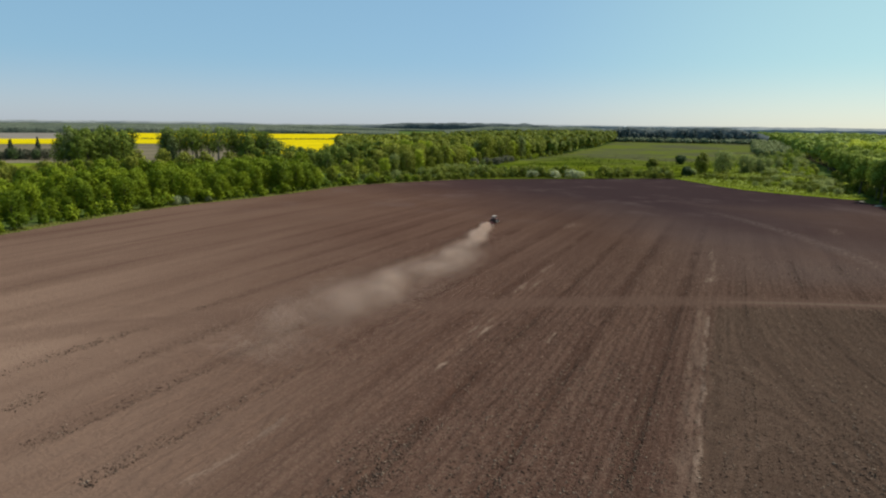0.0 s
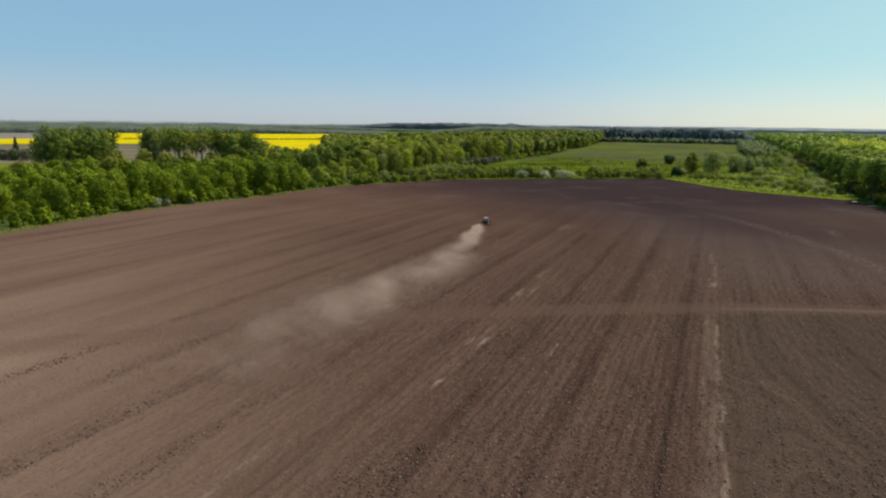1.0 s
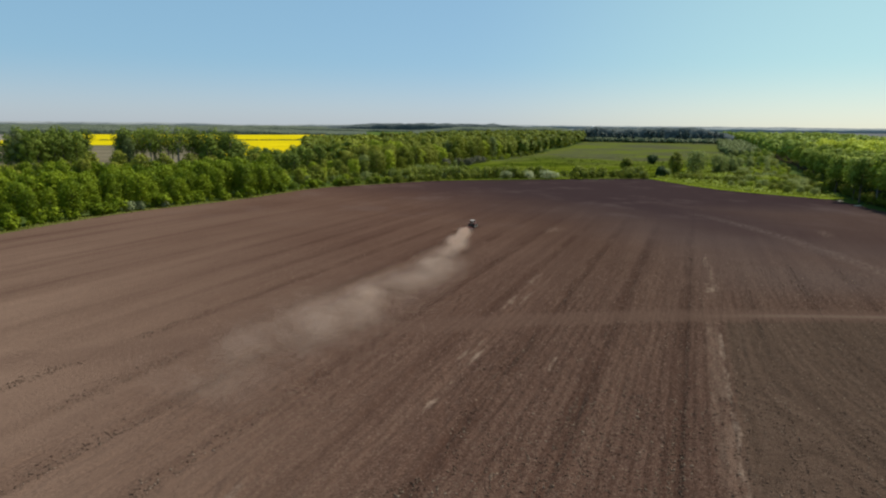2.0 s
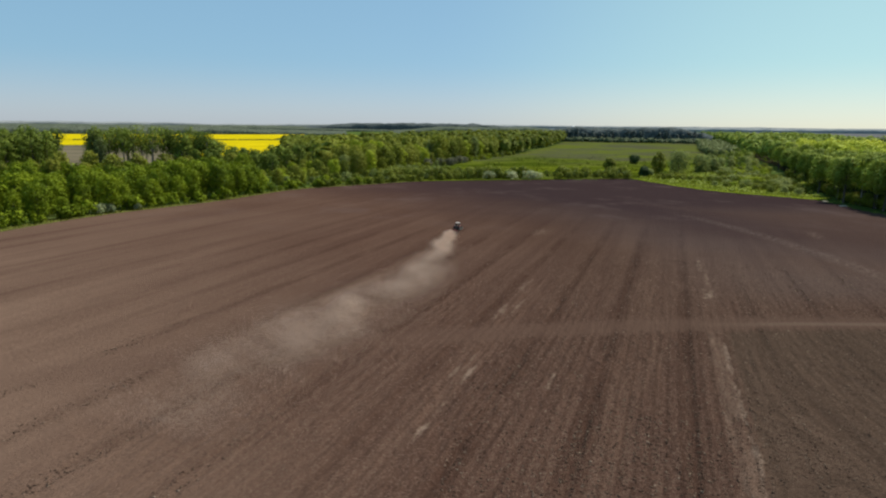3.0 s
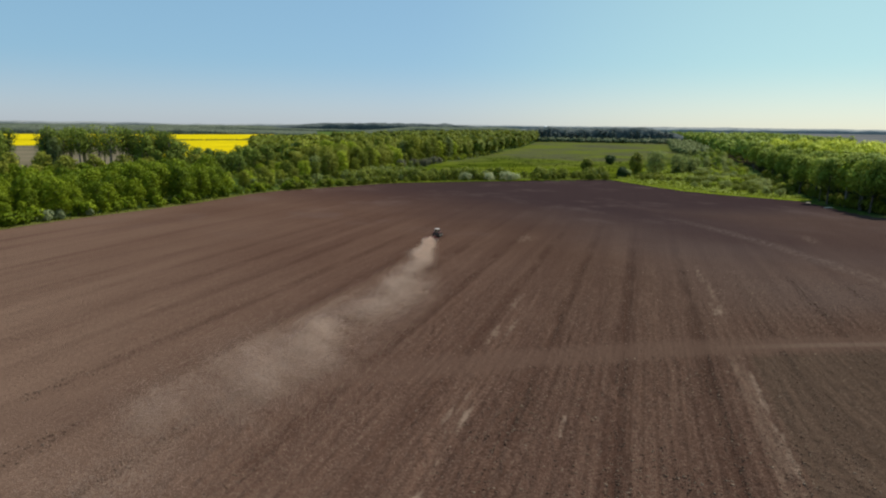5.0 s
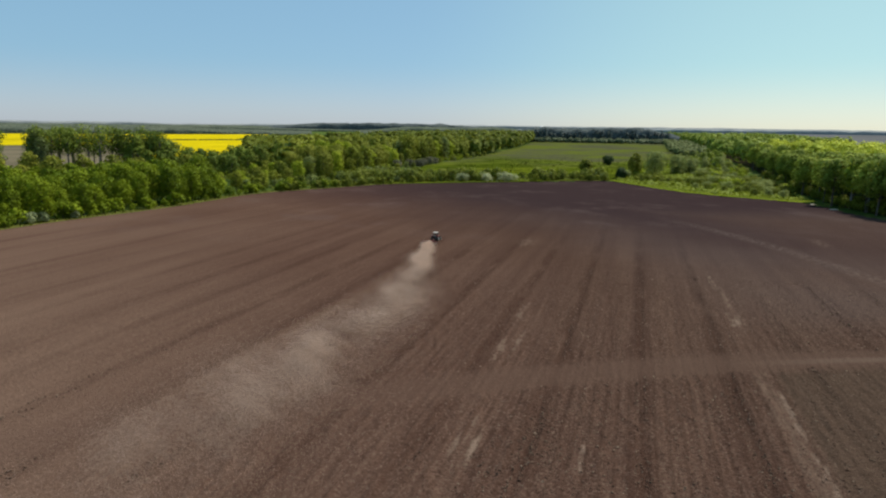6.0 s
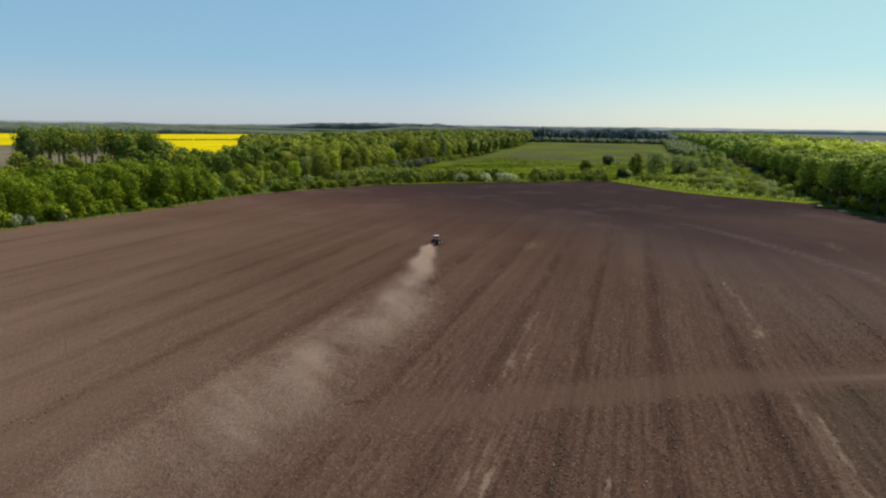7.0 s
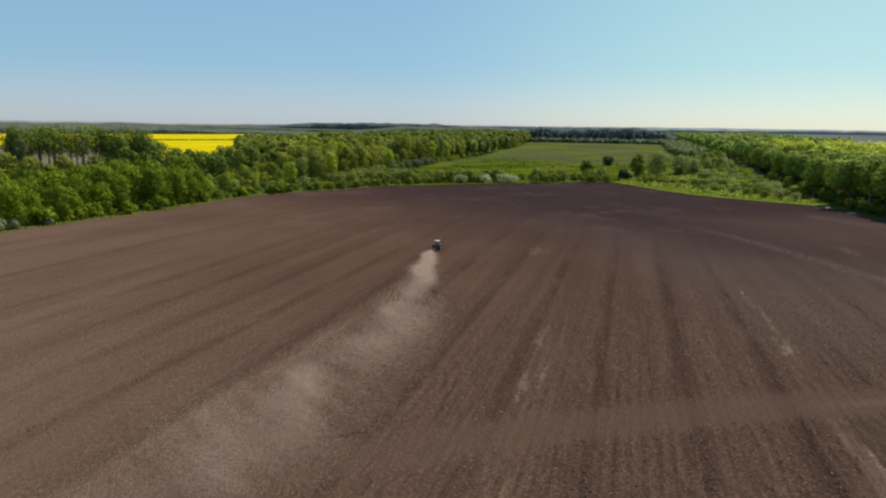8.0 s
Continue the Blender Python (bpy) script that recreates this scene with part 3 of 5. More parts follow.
crop_block("fallow_field", 1275, 2300, -60, -25.7, 0.2, M_STUBBLE, "pale grey stubble field beyond the rapeseed")
crop_block("pasture", 385, 540, -60, -27.5, 0.35, M_PASTURE, "bright green pasture behind the shelter belt")
crop_block("arable_field", 1500, 4300, 30, 60, 0.3, M_ARABLE, "pale greyish brown bare field far off")


# ---------------------------------------------------------------- trees
rng = np.random.default_rng(7)


def unit(v):
    return v / (np.linalg.norm(v, axis=1, keepdims=True) + 1e-9)


def sprays(centres, normals, sizes, gen, facing=None):
    """Many small folded sprays of leaves, each lying about its normal and catching the light as facing says."""
    n = len(centres)
    normals = unit(normals)
    side = unit(np.cross(normals, gen.normal(size=(n, 3))))
    up = np.cross(normals, side)
    s = sizes[:, None]
    lift = normals * s * gen.uniform(-0.3, 0.3, (n, 1))
    a = centres + side * s * gen.uniform(0.6, 1.1, (n, 1)) + lift
    b = centres + up * s * gen.uniform(0.4, 0.9, (n, 1)) - lift
    c = centres - side * s * gen.uniform(0.6, 1.1, (n, 1)) + lift
    d = centres - up * s * gen.uniform(0.4, 0.9, (n, 1)) - lift
    verts = np.stack([a, b, c, d], 1).reshape(-1, 3)
    facing = unit((normals if facing is None else facing) + gen.normal(size=(n, 3)) * 0.16)
    return verts, np.arange(4 * n).reshape(n, 4), np.repeat(facing, 4, 0)


def leaves(name, cloud, material):
    """One mesh of leaf sprays."""
    verts, faces, normals = cloud
    return new(name, mesh_data(name, verts, faces, material, True, normals))


def crown_cloud(lobes, count, leaf, gen):
    """Places, normals, sizes and light-catching directions of sprays over the lobes of a crown."""
    c = np.array([l[0] for l in lobes], float)
    r = np.array([l[1] for l in lobes], float)
    weight = (r[:, 0] * r[:, 2]) / (r[:, 0] * r[:, 2]).sum()
    pick = gen.choice(len(lobes), count, p=weight)
    way = gen.normal(size=(count, 3))
    way[:, 2] += 0.3
    way = unit(way)
    # knobs of foliage on each lobe
    knob = unit(gen.normal(size=(9, 3)))
    near = (way[:, None] * knob[None]).sum(-1)
    best = near.argmax(1)
    swell = 0.86 + 0.26 * np.clip(near.max(1), 0, 1) ** 3
    reach = swell * np.where(gen.random(count) < 0.82, gen.uniform(0.86, 1.06, count), gen.uniform(0.35, 0.85, count))
    pos = c[pick] + way * r[pick] * reach[:, None]
    normal = way / r[pick] + gen.normal(size=(count, 3)) * 0.3 / r[pick].mean(1, keepdims=True)
    middle = c.mean(0) - np.array([0, 0, 1.5])
    tangent = way - knob[best] * 0.75
    facing = 0.6 * way + 0.35 * unit(pos - middle) + 0.5 * unit(tangent) * np.linalg.norm(tangent, axis=1, keepdims=True)
    return pos, normal, leaf * gen.uniform(0.55, 1.25, count), gen, unit(facing)


def tree(name, height, width, clear, count, leaf, leaf_mat, bark, gen, label, category="tree", lobes=14, slim=0.95, puff=1.0):
    """A tree: tapered trunk with limbs, and a crown of leaf sprays in uneven lobes."""
    root = new(name)
    root.empty_display_size = 0.5
    tagged(root, label, category)
    bm = bmesh.new()
    girth = 0.018 * height + 0.05
    lean = Vector(gen.normal(size=2).tolist() + [0]) * 0.03 * height
    top = Vector((0, 0, height * 0.8)) + lean
    mid = Vector((0, 0, max(0.6, clear * 0.9))) + lean * 0.4
    rod(bm, (0, 0, -0.3), mid, girth, girth * 0.72, 8)
    rod(bm, mid, top, girth * 0.72, girth * 0.2, 6)
    shape = []
    crown_h = height - clear
    for k in range(lobes):
        f = (k + gen.uniform(0.2, 0.8)) / lobes
        bulge = math.sin(math.pi * (0.2 + 0.68 * f)) ** 0.6
        a = k * 2.4 + gen.uniform(-0.6, 0.6)
        out = width * 0.5 * bulge * gen.uniform(0.35, 0.72) * (0.35 if k == lobes - 1 else 1)
        rad = width * puff * gen.uniform(0.17, 0.28) * (0.75 + 0.35 * bulge)
        z = clear + crown_h * (0.1 + 0.82 * f)
        z = min(z, height - rad * 0.8 * slim)
        c = Vector((math.cos(a) * out, math.sin(a) * out, z)) + lean * f
        shape.append((c[:], (rad, rad, rad * slim * gen.uniform(0.75, 1.0))))
        foot = mid.lerp(top, min(0.95, max(0.0, (z - clear) / crown_h * 0.8)))
        rod(bm, foot, c, girth * 0.3, girth * 0.08, 5)
    trunk = part("trunk", bm, bark, root)
    crown = leaves("crown", sprays(*crown_cloud(shape, count, leaf, gen)), leaf_mat)
    crown.parent = root
    return root


def conifer(name, height, width, count, leaf_mat, bark, gen, label):
    root = new(name)
    tagged(root, label, "conifer")
    bm = bmesh.new()
    rod(bm, (0, 0, -0.3), (0, 0, height * 0.95), 0.02 * height, 0.02, 8)
    part("trunk", bm, bark, root)
    f = gen.uniform(0.06, 1.0, count) ** 0.8
    a = gen.uniform(0, 2 * math.pi, count)
    tier = (0.72 + 0.28 * np.abs(np.sin(f * 26))) * (0.7 + 0.5 * vnoise(a * 1.3, f * 5.0, 17))
    rad = width * 0.5 * (1.04 - f) * tier * gen.uniform(0.55, 1.05, count)
    pos = np.stack([np.cos(a) * rad, np.sin(a) * rad, height * f], -1)
    normal = np.stack([np.cos(a), np.sin(a), np.full(count, 0.9)], -1) + gen.normal(size=(count, 3)) * 0.3
    crown = leaves("crown", sprays(pos, normal, 0.65 * gen.uniform(0.6, 1.2, count), gen), leaf_mat)
    crown.parent = root
    return root


def scatter(poly, gap, gen, patchy=0.0):
    """Uneven places in a polygon, no two nearer than gap; patchy: the share of it left open in glades."""
    xs, ys = [p[0] for p in poly], [p[1] for p in poly]
    area = (max(xs) - min(xs)) * (max(ys) - min(ys))
    tries = int(area / gap ** 2 * 5)
    cx, cy = gen.uniform(min(xs), max(xs), tries), gen.uniform(min(ys), max(ys), tries)
    ok = inside(cx, cy, poly) & (vnoise(cx / (gap * 4), cy / (gap * 4), 41) >= patchy)
    cell, taken, places = gap, {}, []
    for x, y in zip(cx[ok].tolist(), cy[ok].tolist()):
        i, j = int(x // cell), int(y // cell)
        near = [q for di in (-1, 0, 1) for dj in (-1, 0, 1) for q in taken.get((i + di, j + dj), ())]
        if all((x - a) ** 2 + (y - b) ** 2 > gap * gap for a, b in near):
            taken.setdefault((i, j), []).append((x, y))
            places.append((x, y))
    return places


def plant(protos, places, gen, group, low=0.8, high=1.2, size=None):
    """Sets copies of the prototypes at the places; the prototypes themselves stand at the first ones."""
    used = set()
    for k, (x, y) in enumerate(places):
        i = int(gen.integers(len(protos)))
        s = gen.uniform(low, high) * (1.0 if size is None else size(x, y))
        m = pose(x, y, float(land(x, y)) - 0.05, 0, 0, gen.uniform(0, 360)) @ Matrix.Diagonal((s * gen.uniform(0.9, 1.1), s * gen.uniform(0.9, 1.1), s, 1))
        if i in used:
            copy_thing(protos[i], m @ Matrix.Diagonal((*(1 / k for k in protos[i].scale), 1)))
        else:
            used.add(i)
            tagged(protos[i], group=group)
            protos[i].matrix_basis = m
    for i, ob in enumerate(protos):
        if i not in used:
            for o in (*ob.children_recursive, ob):
                bpy.data.objects.remove(o)


def many(kind, n, gen, **k):
    return [tree(gen=gen, **{**kind, **k}) for _ in range(n)]


OAK = dict(name="belt_tree", height=12.0, width=8.0, clear=0.6, count=2600, leaf=0.32, lobes=22, puff=0.95, leaf_mat=M_LEAF_BELT, bark=M_BARK, label="leafy green deciduous tree of the dense shelter belt")
belt_front = many(OAK, 5, rng)
belt_back = many({**OAK, "count": 1300, "leaf": 0.5}, 3, rng)
BELT = [(-121.5, 120), (-113, 163), (-106.5, 190), (-99.5, 216), (-90, 239), (-75, 264), (-65, 282), (-51, 315), (-80, 338), (-110, 303), (-133, 232), (-145, 190), (-152, 150), (-152, 120)]
spots = scatter(BELT, 5.3, rng)
d = edge_distance([p[0] for p in spots], [p[1] for p in spots], FIELD)
plant(belt_front, [p for p, q in zip(spots, d) if q < 24], rng, "trees of the left shelter belt", 0.4, 1.06, lambda x, y: 0.85 + 0.0028 * (y - 160))
plant(belt_back, [p for p, q in zip(spots, d) if q >= 24], rng, "trees of the left shelter belt", 0.6, 1.1, lambda x, y: 0.95 + 0.001 * (y - 160))
behind = many({**OAK, "count": 1300, "leaf": 0.5}, 3, rng, label="leafy tree standing behind the shelter belt")
plant(behind, [(-148, 240), (-156, 247), (-150, 256), (-161, 258), (-170, 268), (-160, 270), (-152, 268), (-146, 250), (-176, 282), (-166, 280), (-186, 298), (-176, 294), (-168, 290), (-158, 282), (-192, 308), (-182, 308)] + scatter([(-165, 262), (-135, 300), (-112, 318), (-66, 345), (-72, 372), (-110, 380), (-165, 376), (-184, 356)], 7.8, rng, 0.12), rng, "trees behind the shelter belt", 0.5, 1.0)
plant(many({**OAK, "count": 1300, "leaf": 0.5, "leaf_mat": M_LEAF_OLIVE}, 3, rng, label="rounded olive green tree before the tall slender row"),
      scatter([(-152, 318), (-96, 330), (-74, 372), (-96, 384), (-150, 378), (-172, 345)], 10.5, rng, 0.42), rng, "trees behind the shelter belt", 0.65, 1.35)

plant(many({**OAK, "count": 1300, "leaf": 0.5, "leaf_mat": M_LEAF_OLIVE}, 2, rng, label="rounded olive green tree between belt and pasture"),
      scatter([(-206, 304), (-182, 264), (-162, 262), (-170, 330), (-196, 332)], 7.6, rng, 0.1), rng, "trees behind the shelter belt", 0.66, 0.95)

tall = many(dict(name="tall_tree", height=27.0, width=11.5, clear=13.0, count=720, leaf=0.55, leaf_mat=M_LEAF_TALL, bark=M_PALE_BARK, label="tall slender tree with bare pale trunk and airy crown", slim=1.3), 4, rng)
plant(tall, [(-152, 390), (-160, 394), (-156, 386), (-150, 395), (-143, 388), (-136, 396), (-129, 389), (-121, 397), (-114, 390), (-106, 398), (-154, 403), (-147, 405), (-125, 406), (-158, 400), (-138, 407), (-112, 405), (-132, 400),
             (-144, 399), (-146, 401), (-140, 392), (-126, 399), (-117, 394), (-109, 402), (-99, 393)], rng, "tall trees in a row", 0.88, 1.05)
grove = many(dict(name="grove_tree", height=26.5, width=12.5, clear=2.0, count=1100, leaf=0.75, leaf_mat=M_LEAF_TALL, bark=M_BARK, label="olive green leafy tree of a small grove"), 3, rng) + many(dict(name="grove_tree", height=25.0, width=12.0, clear=1.0, count=1100, leaf=0.7, leaf_mat=M_LEAF_SALLOW, bark=M_BARK, label="greyish dark green tree of a small grove"), 1, rng)
plant(grove, scatter([(-250, 436), (-232, 420), (-217, 440), (-215, 472), (-226, 492), (-250, 484)], 6.8, rng), rng, "trees of the small grove", 0.8, 1.05)
mixed = many(dict(name="grove_tree", height=19.0, width=11.0, clear=1.5, count=800, leaf=0.75, leaf_mat=M_LEAF_TALL, bark=M_BARK, label="leafy tree among the tall slender ones"), 3, rng)
plant(mixed, [(-105, 386), (-97, 382), (-95, 388), (-84, 384), (-76, 390), (-70, 402), (-64, 388), (-96, 436), (-88, 428), (-82, 440), (-75, 432), (-68, 442),
              (-62, 434), (-92, 450), (-76, 456), (-56, 445)], rng, "leafy trees beside the tall ones", 0.72, 1.0)
mixed_tall = many(dict(name="grove_tree", height=23.5, width=12.0, clear=4.0, count=1000, leaf=0.75, leaf_mat=M_LEAF_TALL, bark=M_BARK, label="tall leafy tree at the end of the row"), 2, rng)
plant(mixed_tall, [(-118, 398), (-110, 388), (-103, 397), (-96, 389), (-94, 395), (-100, 408), (-112, 406)], rng, "leafy trees beside the tall ones", 0.84, 1.04)
bluish = many(dict(name="grove_tree", height=26.0, width=9.5, clear=0.8, count=1300, leaf=0.6, leaf_mat=M_LEAF_SALLOW, bark=M_BARK, lobes=20, slim=1.2, label="dark bluish green tree leafy down to the ground"), 2, rng)
plant(bluish, [(-157.5, 386), (-153, 382), (-160, 391)], rng, "leafy trees beside the tall ones", 0.84, 1.0)
spruces = [conifer("spruce", 15.5, 8.0, 800, M_CONIFER, M_BARK, rng, "dark narrow spruce tree beside a fallow field") for _ in range(2)]
plant(spruces, [(-325, 505), (-329, 513), (-309, 514)], rng, "spruces by the fallow field", 0.95, 1.1)
plant([conifer("spruce", 8.5, 8.0, 520, M_CONIFER, M_BARK, rng, "low dark spruce beside a fallow field") for _ in range(2)], [(-338, 500), (-333, 497), (-328, 495), (-322, 497), (-316, 503)], rng, "spruces by the fallow field", 0.8, 1.1)

brush = many(dict(name="thicket_shrub", height=6.5, width=7.0, clear=0.3, count=420, leaf=0.55, leaf_mat=M_LEAF_BROWN, bark=M_BARK, lobes=9, category="shrub", label="dark brownish shrub beside the fallow field"), 2, rng) + many(dict(name="thicket_shrub", height=7.5, width=7.0, clear=0.3, count=420, leaf=0.55, leaf_mat=M_LEAF_SHADE, bark=M_BARK, lobes=9, category="shrub", label="dark green shrub beside the fallow field"), 1, rng)
plant(brush, scatter([(-352, 496), (-300, 496), (-278, 506), (-292, 526), (-352, 520)], 6.5, rng, 0.2), rng, "shrubs by the fallow field", 0.75, 1.35)

WOOD = dict(name="forest_tree", height=19.5, width=13.0, clear=0.8, count=1900, leaf=0.55, lobes=20, puff=0.95, leaf_mat=M_LEAF_MID, bark=M_BARK, label="broad leafy tree at the edge of the mixed wood")
wood = many(WOOD, 4, rng) + many(WOOD, 2, rng, leaf_mat=M_LEAF_OLIVE, label="olive green broad tree of the mixed wood") + many(WOOD, 2, rng, leaf_mat=M_LEAF_FRESH, label="yellowish green leafy tree of the mixed wood") + many(WOOD, 1, rng, leaf_mat=M_LEAF_GREY, width=9.0, label="greyish green willow among the wood's trees")
MIDWOOD = [(-60, 320), (-48, 340), (-30, 366), (-12, 402), (5, 448), (24, 490), (46, 536), (80, 602), (130, 704), (50, 704), (-20, 560), (-85, 450), (-88, 352)]
def split(places, poly, depth, limit):
    """The places near the polygon's camera side, up to a limit, and the rest."""
    order = sorted(places, key=depth)
    return order[:limit], order[limit:]


front, rest = split(scatter(MIDWOOD, 7.8, rng), MIDWOOD, lambda p: p[1] - 1.1 * p[0], 140)
MID_REST = rest
plant(wood, front, rng, "trees of the middle wood", 0.8, 1.12, lambda x, y: float(np.interp(y + 0.3 * x, [300, 360, 420, 520], [0.6, 0.68, 0.9, 1.0])) * float(np.interp(x, [-65, -10], [0.5, 1.0])) * (0.5 + 0.85 * float(vnoise(x / 24, y / 24, 51))))

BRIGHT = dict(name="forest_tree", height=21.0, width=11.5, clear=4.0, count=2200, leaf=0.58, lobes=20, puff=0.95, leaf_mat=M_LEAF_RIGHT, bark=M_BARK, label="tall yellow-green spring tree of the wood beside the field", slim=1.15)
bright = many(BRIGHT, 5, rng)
RIGHTWOOD = [(184, 240), (187, 258), (192, 276), (200, 292), (218, 332), (270, 434), (318, 524), (410, 575), (420, 440), (370, 300), (320, 215), (240, 195), (187, 205)]
front, RIGHT_REST = split(scatter(RIGHTWOOD, 7.6, rng), RIGHTWOOD, lambda p: p[0] - 0.45 * p[1], 140)
# edge trees carry the darker leaves, shade painted into their colour
edge = many(BRIGHT, 4, rng, leaf_mat=M_LEAF_EDGE, clear=6.5, slim=1.0, label="leafy tree at the edge of the wood, leaves painted darker for shade")
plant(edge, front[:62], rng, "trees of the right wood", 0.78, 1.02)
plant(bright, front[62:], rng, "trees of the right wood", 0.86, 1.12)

under = many(dict(name="understorey_shrub", height=4.6, width=5.5, clear=0.25, count=420, leaf=0.4, leaf_mat=M_LEAF_MID, bark=M_BARK, lobes=8, category="shrub", label="dark shaded shrub under the edge of the wood"), 3, rng)
# understorey fill whose dark leaf colour paints the shade below the crowns
plant(many(dict(name="understorey_tree", height=10.0, width=8.0, clear=0.4, count=800, leaf=0.5, leaf_mat=M_LEAF_SHADE, bark=M_BARK, lobes=13, label="leafy young tree under the wood, leaves coloured dark for shade"), 3, rng),
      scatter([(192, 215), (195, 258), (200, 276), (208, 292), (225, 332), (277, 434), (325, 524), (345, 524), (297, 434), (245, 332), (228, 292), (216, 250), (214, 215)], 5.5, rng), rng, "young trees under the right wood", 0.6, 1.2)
plant(under, [(x + 2.5 + rng.uniform(-1.2, 1.8), y + rng.uniform(-1.2, 1.2)) for (xa, ya), (xb, yb) in zip([(186, 212), (186, 240), (189, 258), (194, 276), (202, 292), (218, 330)], [(186, 240), (189, 258), (194, 276), (202, 292), (218, 330), (264, 425)])
             for f in np.arange(0, 1, 3.6 / math.hypot(xb - xa, yb - ya)) for x, y in [(xa + (xb - xa) * f, ya + (yb - ya) * f)]], rng, "shrubs under the right wood", 0.6, 1.25)

birch = many(dict(name="birch", height=20.0, width=8.0, clear=7.0, count=900, leaf=0.6, leaf_mat=M_LEAF_FRESH, bark=M_WHITE_BARK, label="birch with pale trunk at the corner of the wood", slim=1.2, lobes=13), 2, rng)
plant(birch, [(192, 262), (190, 251), (193, 243)], rng, "birches at the corner of the wood", 0.85, 1.05)
YOUNG = dict(name="young_tree", height=8.0, width=7.0, clear=0.4, count=560, leaf=0.5, leaf_mat=M_LEAF_MID, bark=M_BARK, lobes=13, label="young bushy tree before the taller wood")
young = many(YOUNG, 4, rng) + many(YOUNG, 2, rng, leaf_mat=M_LEAF_FRESH, label="young yellow-green tree before the taller wood") + many(YOUNG, 1, rng, leaf_mat=M_LEAF_GREY, label="greyish green young willow before the taller wood")
plant(young, scatter([(-58, 316), (-46, 330), (-24, 356), (-2, 400), (16, 446), (36, 490), (60, 540), (92, 600), (140, 700), (124, 700), (78, 606), (44, 540), (20, 490), (2, 452), (-14, 406), (-32, 370), (-50, 344)], 5.2, rng, 0.35), rng, "young trees before the wood", 0.45, 1.05, lambda x, y: float(np.interp(x + 0.25 * (y - 380), [-50, -22, 50], [1.0, 0.6, 0.65])))
plant([tree(gen=rng, **{**YOUNG, "leaf_mat": m, "label": l}) for m, l in ((M_LEAF_FRESH, "bright green young tree before the wood"), (M_LEAF_GREY, "pale greyish young willow before the wood"), (M_LEAF_MID, "green young tree before the wood"))],
      scatter([(218, 368), (236, 400), (262, 436), (300, 516), (330, 580), (420, 740), (400, 740), (310, 580), (282, 520), (244, 448), (222, 408)], 5.6, rng, 0.2), rng, "young trees before the right wood", 0.35, 0.8)
plant(many({**YOUNG, "name": "willow", "height": 9.5, "width": 8.0, "count": 900, "leaf_mat": M_LEAF_GREY}, 3, rng, label="greyish green willow between meadow and wood") + many({**YOUNG, "name": "willow", "height": 10.5, "width": 8.0, "count": 900, "leaf_mat": M_LEAF_EDGE}, 2, rng, label="leafy green willow between meadow and wood"),
      scatter([(256, 512), (268, 470), (300, 520), (318, 548), (372, 655), (392, 700), (350, 694), (300, 592), (272, 540)], 7.2, rng, 0.38), rng, "willows between meadow and wood", 0.35, 0.95)
thicket = many({**YOUNG, "height": 6.5, "width": 8.0, "count": 700, "leaf_mat": M_LEAF_BROWN}, 2, rng, label="greyish brown thicket of budding twigs")
plant(thicket, [(42, 512), (48, 520), (54, 530), (60, 541), (50, 512), (66, 552), (30, 490)], rng, "brown thickets before the wood", 0.7, 1.1)
SHRUB = dict(name="shrub", height=3.4, width=4.2, clear=0.25, count=330, leaf=0.34, leaf_mat=M_LEAF_SHRUB, bark=M_BARK, lobes=7, category="shrub", label="rounded green shrub beside the field")
shrubs = many(SHRUB, 4, rng) + many(SHRUB, 1, rng, leaf_mat=M_LEAF_GREY, label="greyish green willow shrub beside the field")
plant(shrubs, scatter([(-26, 345), (0, 366), (30, 388), (60, 394), (110, 400), (150, 406), (150, 416), (60, 410), (34, 432), (0, 400), (-28, 366)], 4.1, rng, 0.36), rng, "shrubs along the field", 0.7, 2.1)
SCRUB = {**SHRUB, "name": "scrub_bush", "height": 3.3, "width": 6.4, "count": 430, "leaf": 0.4, "lobes": 9}
scrub = many(SCRUB, 1, rng, leaf_mat=M_LEAF_FRESH, label="bright green shrub in the rough grassland") + many(SCRUB, 3, rng, label="green shrub in the rough grassland") + many(SCRUB, 2, rng, leaf_mat=M_LEAF_GREY, label="pale greyish shrub in the rough grassland")
plant(scrub, scatter([(184, 356), (192, 342), (199, 330), (201, 309), (211, 322), (226, 358), (246, 420), (252, 470), (226, 462), (196, 424), (188, 390)], 4.7, rng, 0.3), rng, "shrubs in the rough grassland", 0.5, 1.3)
plant(many(SCRUB, 2, rng, leaf_mat=M_LEAF_MID, label="dense green shrub below the pale willows"), scatter([(161, 396), (168, 394), (186, 382), (200, 396), (196, 424), (172, 414)], 4.4, rng, 0.2), rng, "shrubs below the willows", 0.55, 1.05)
hem = many({**SHRUB, "name": "hedge_shrub"}, 3, rng, leaf_mat=M_LEAF_BELT, label="low dark green shrub under the shelter belt")
plant(hem, [(xa + (xb - xa) * f - rng.uniform(1.5, 5.5), ya + (yb - ya) * f + rng.uniform(0.5, 4.0)) for (xa, ya), (xb, yb) in zip(EDGE_LEFT[1:11], EDGE_LEFT[2:12]) for f in rng.random(9)], rng, "shrubs under the shelter belt", 0.45, 1.5)
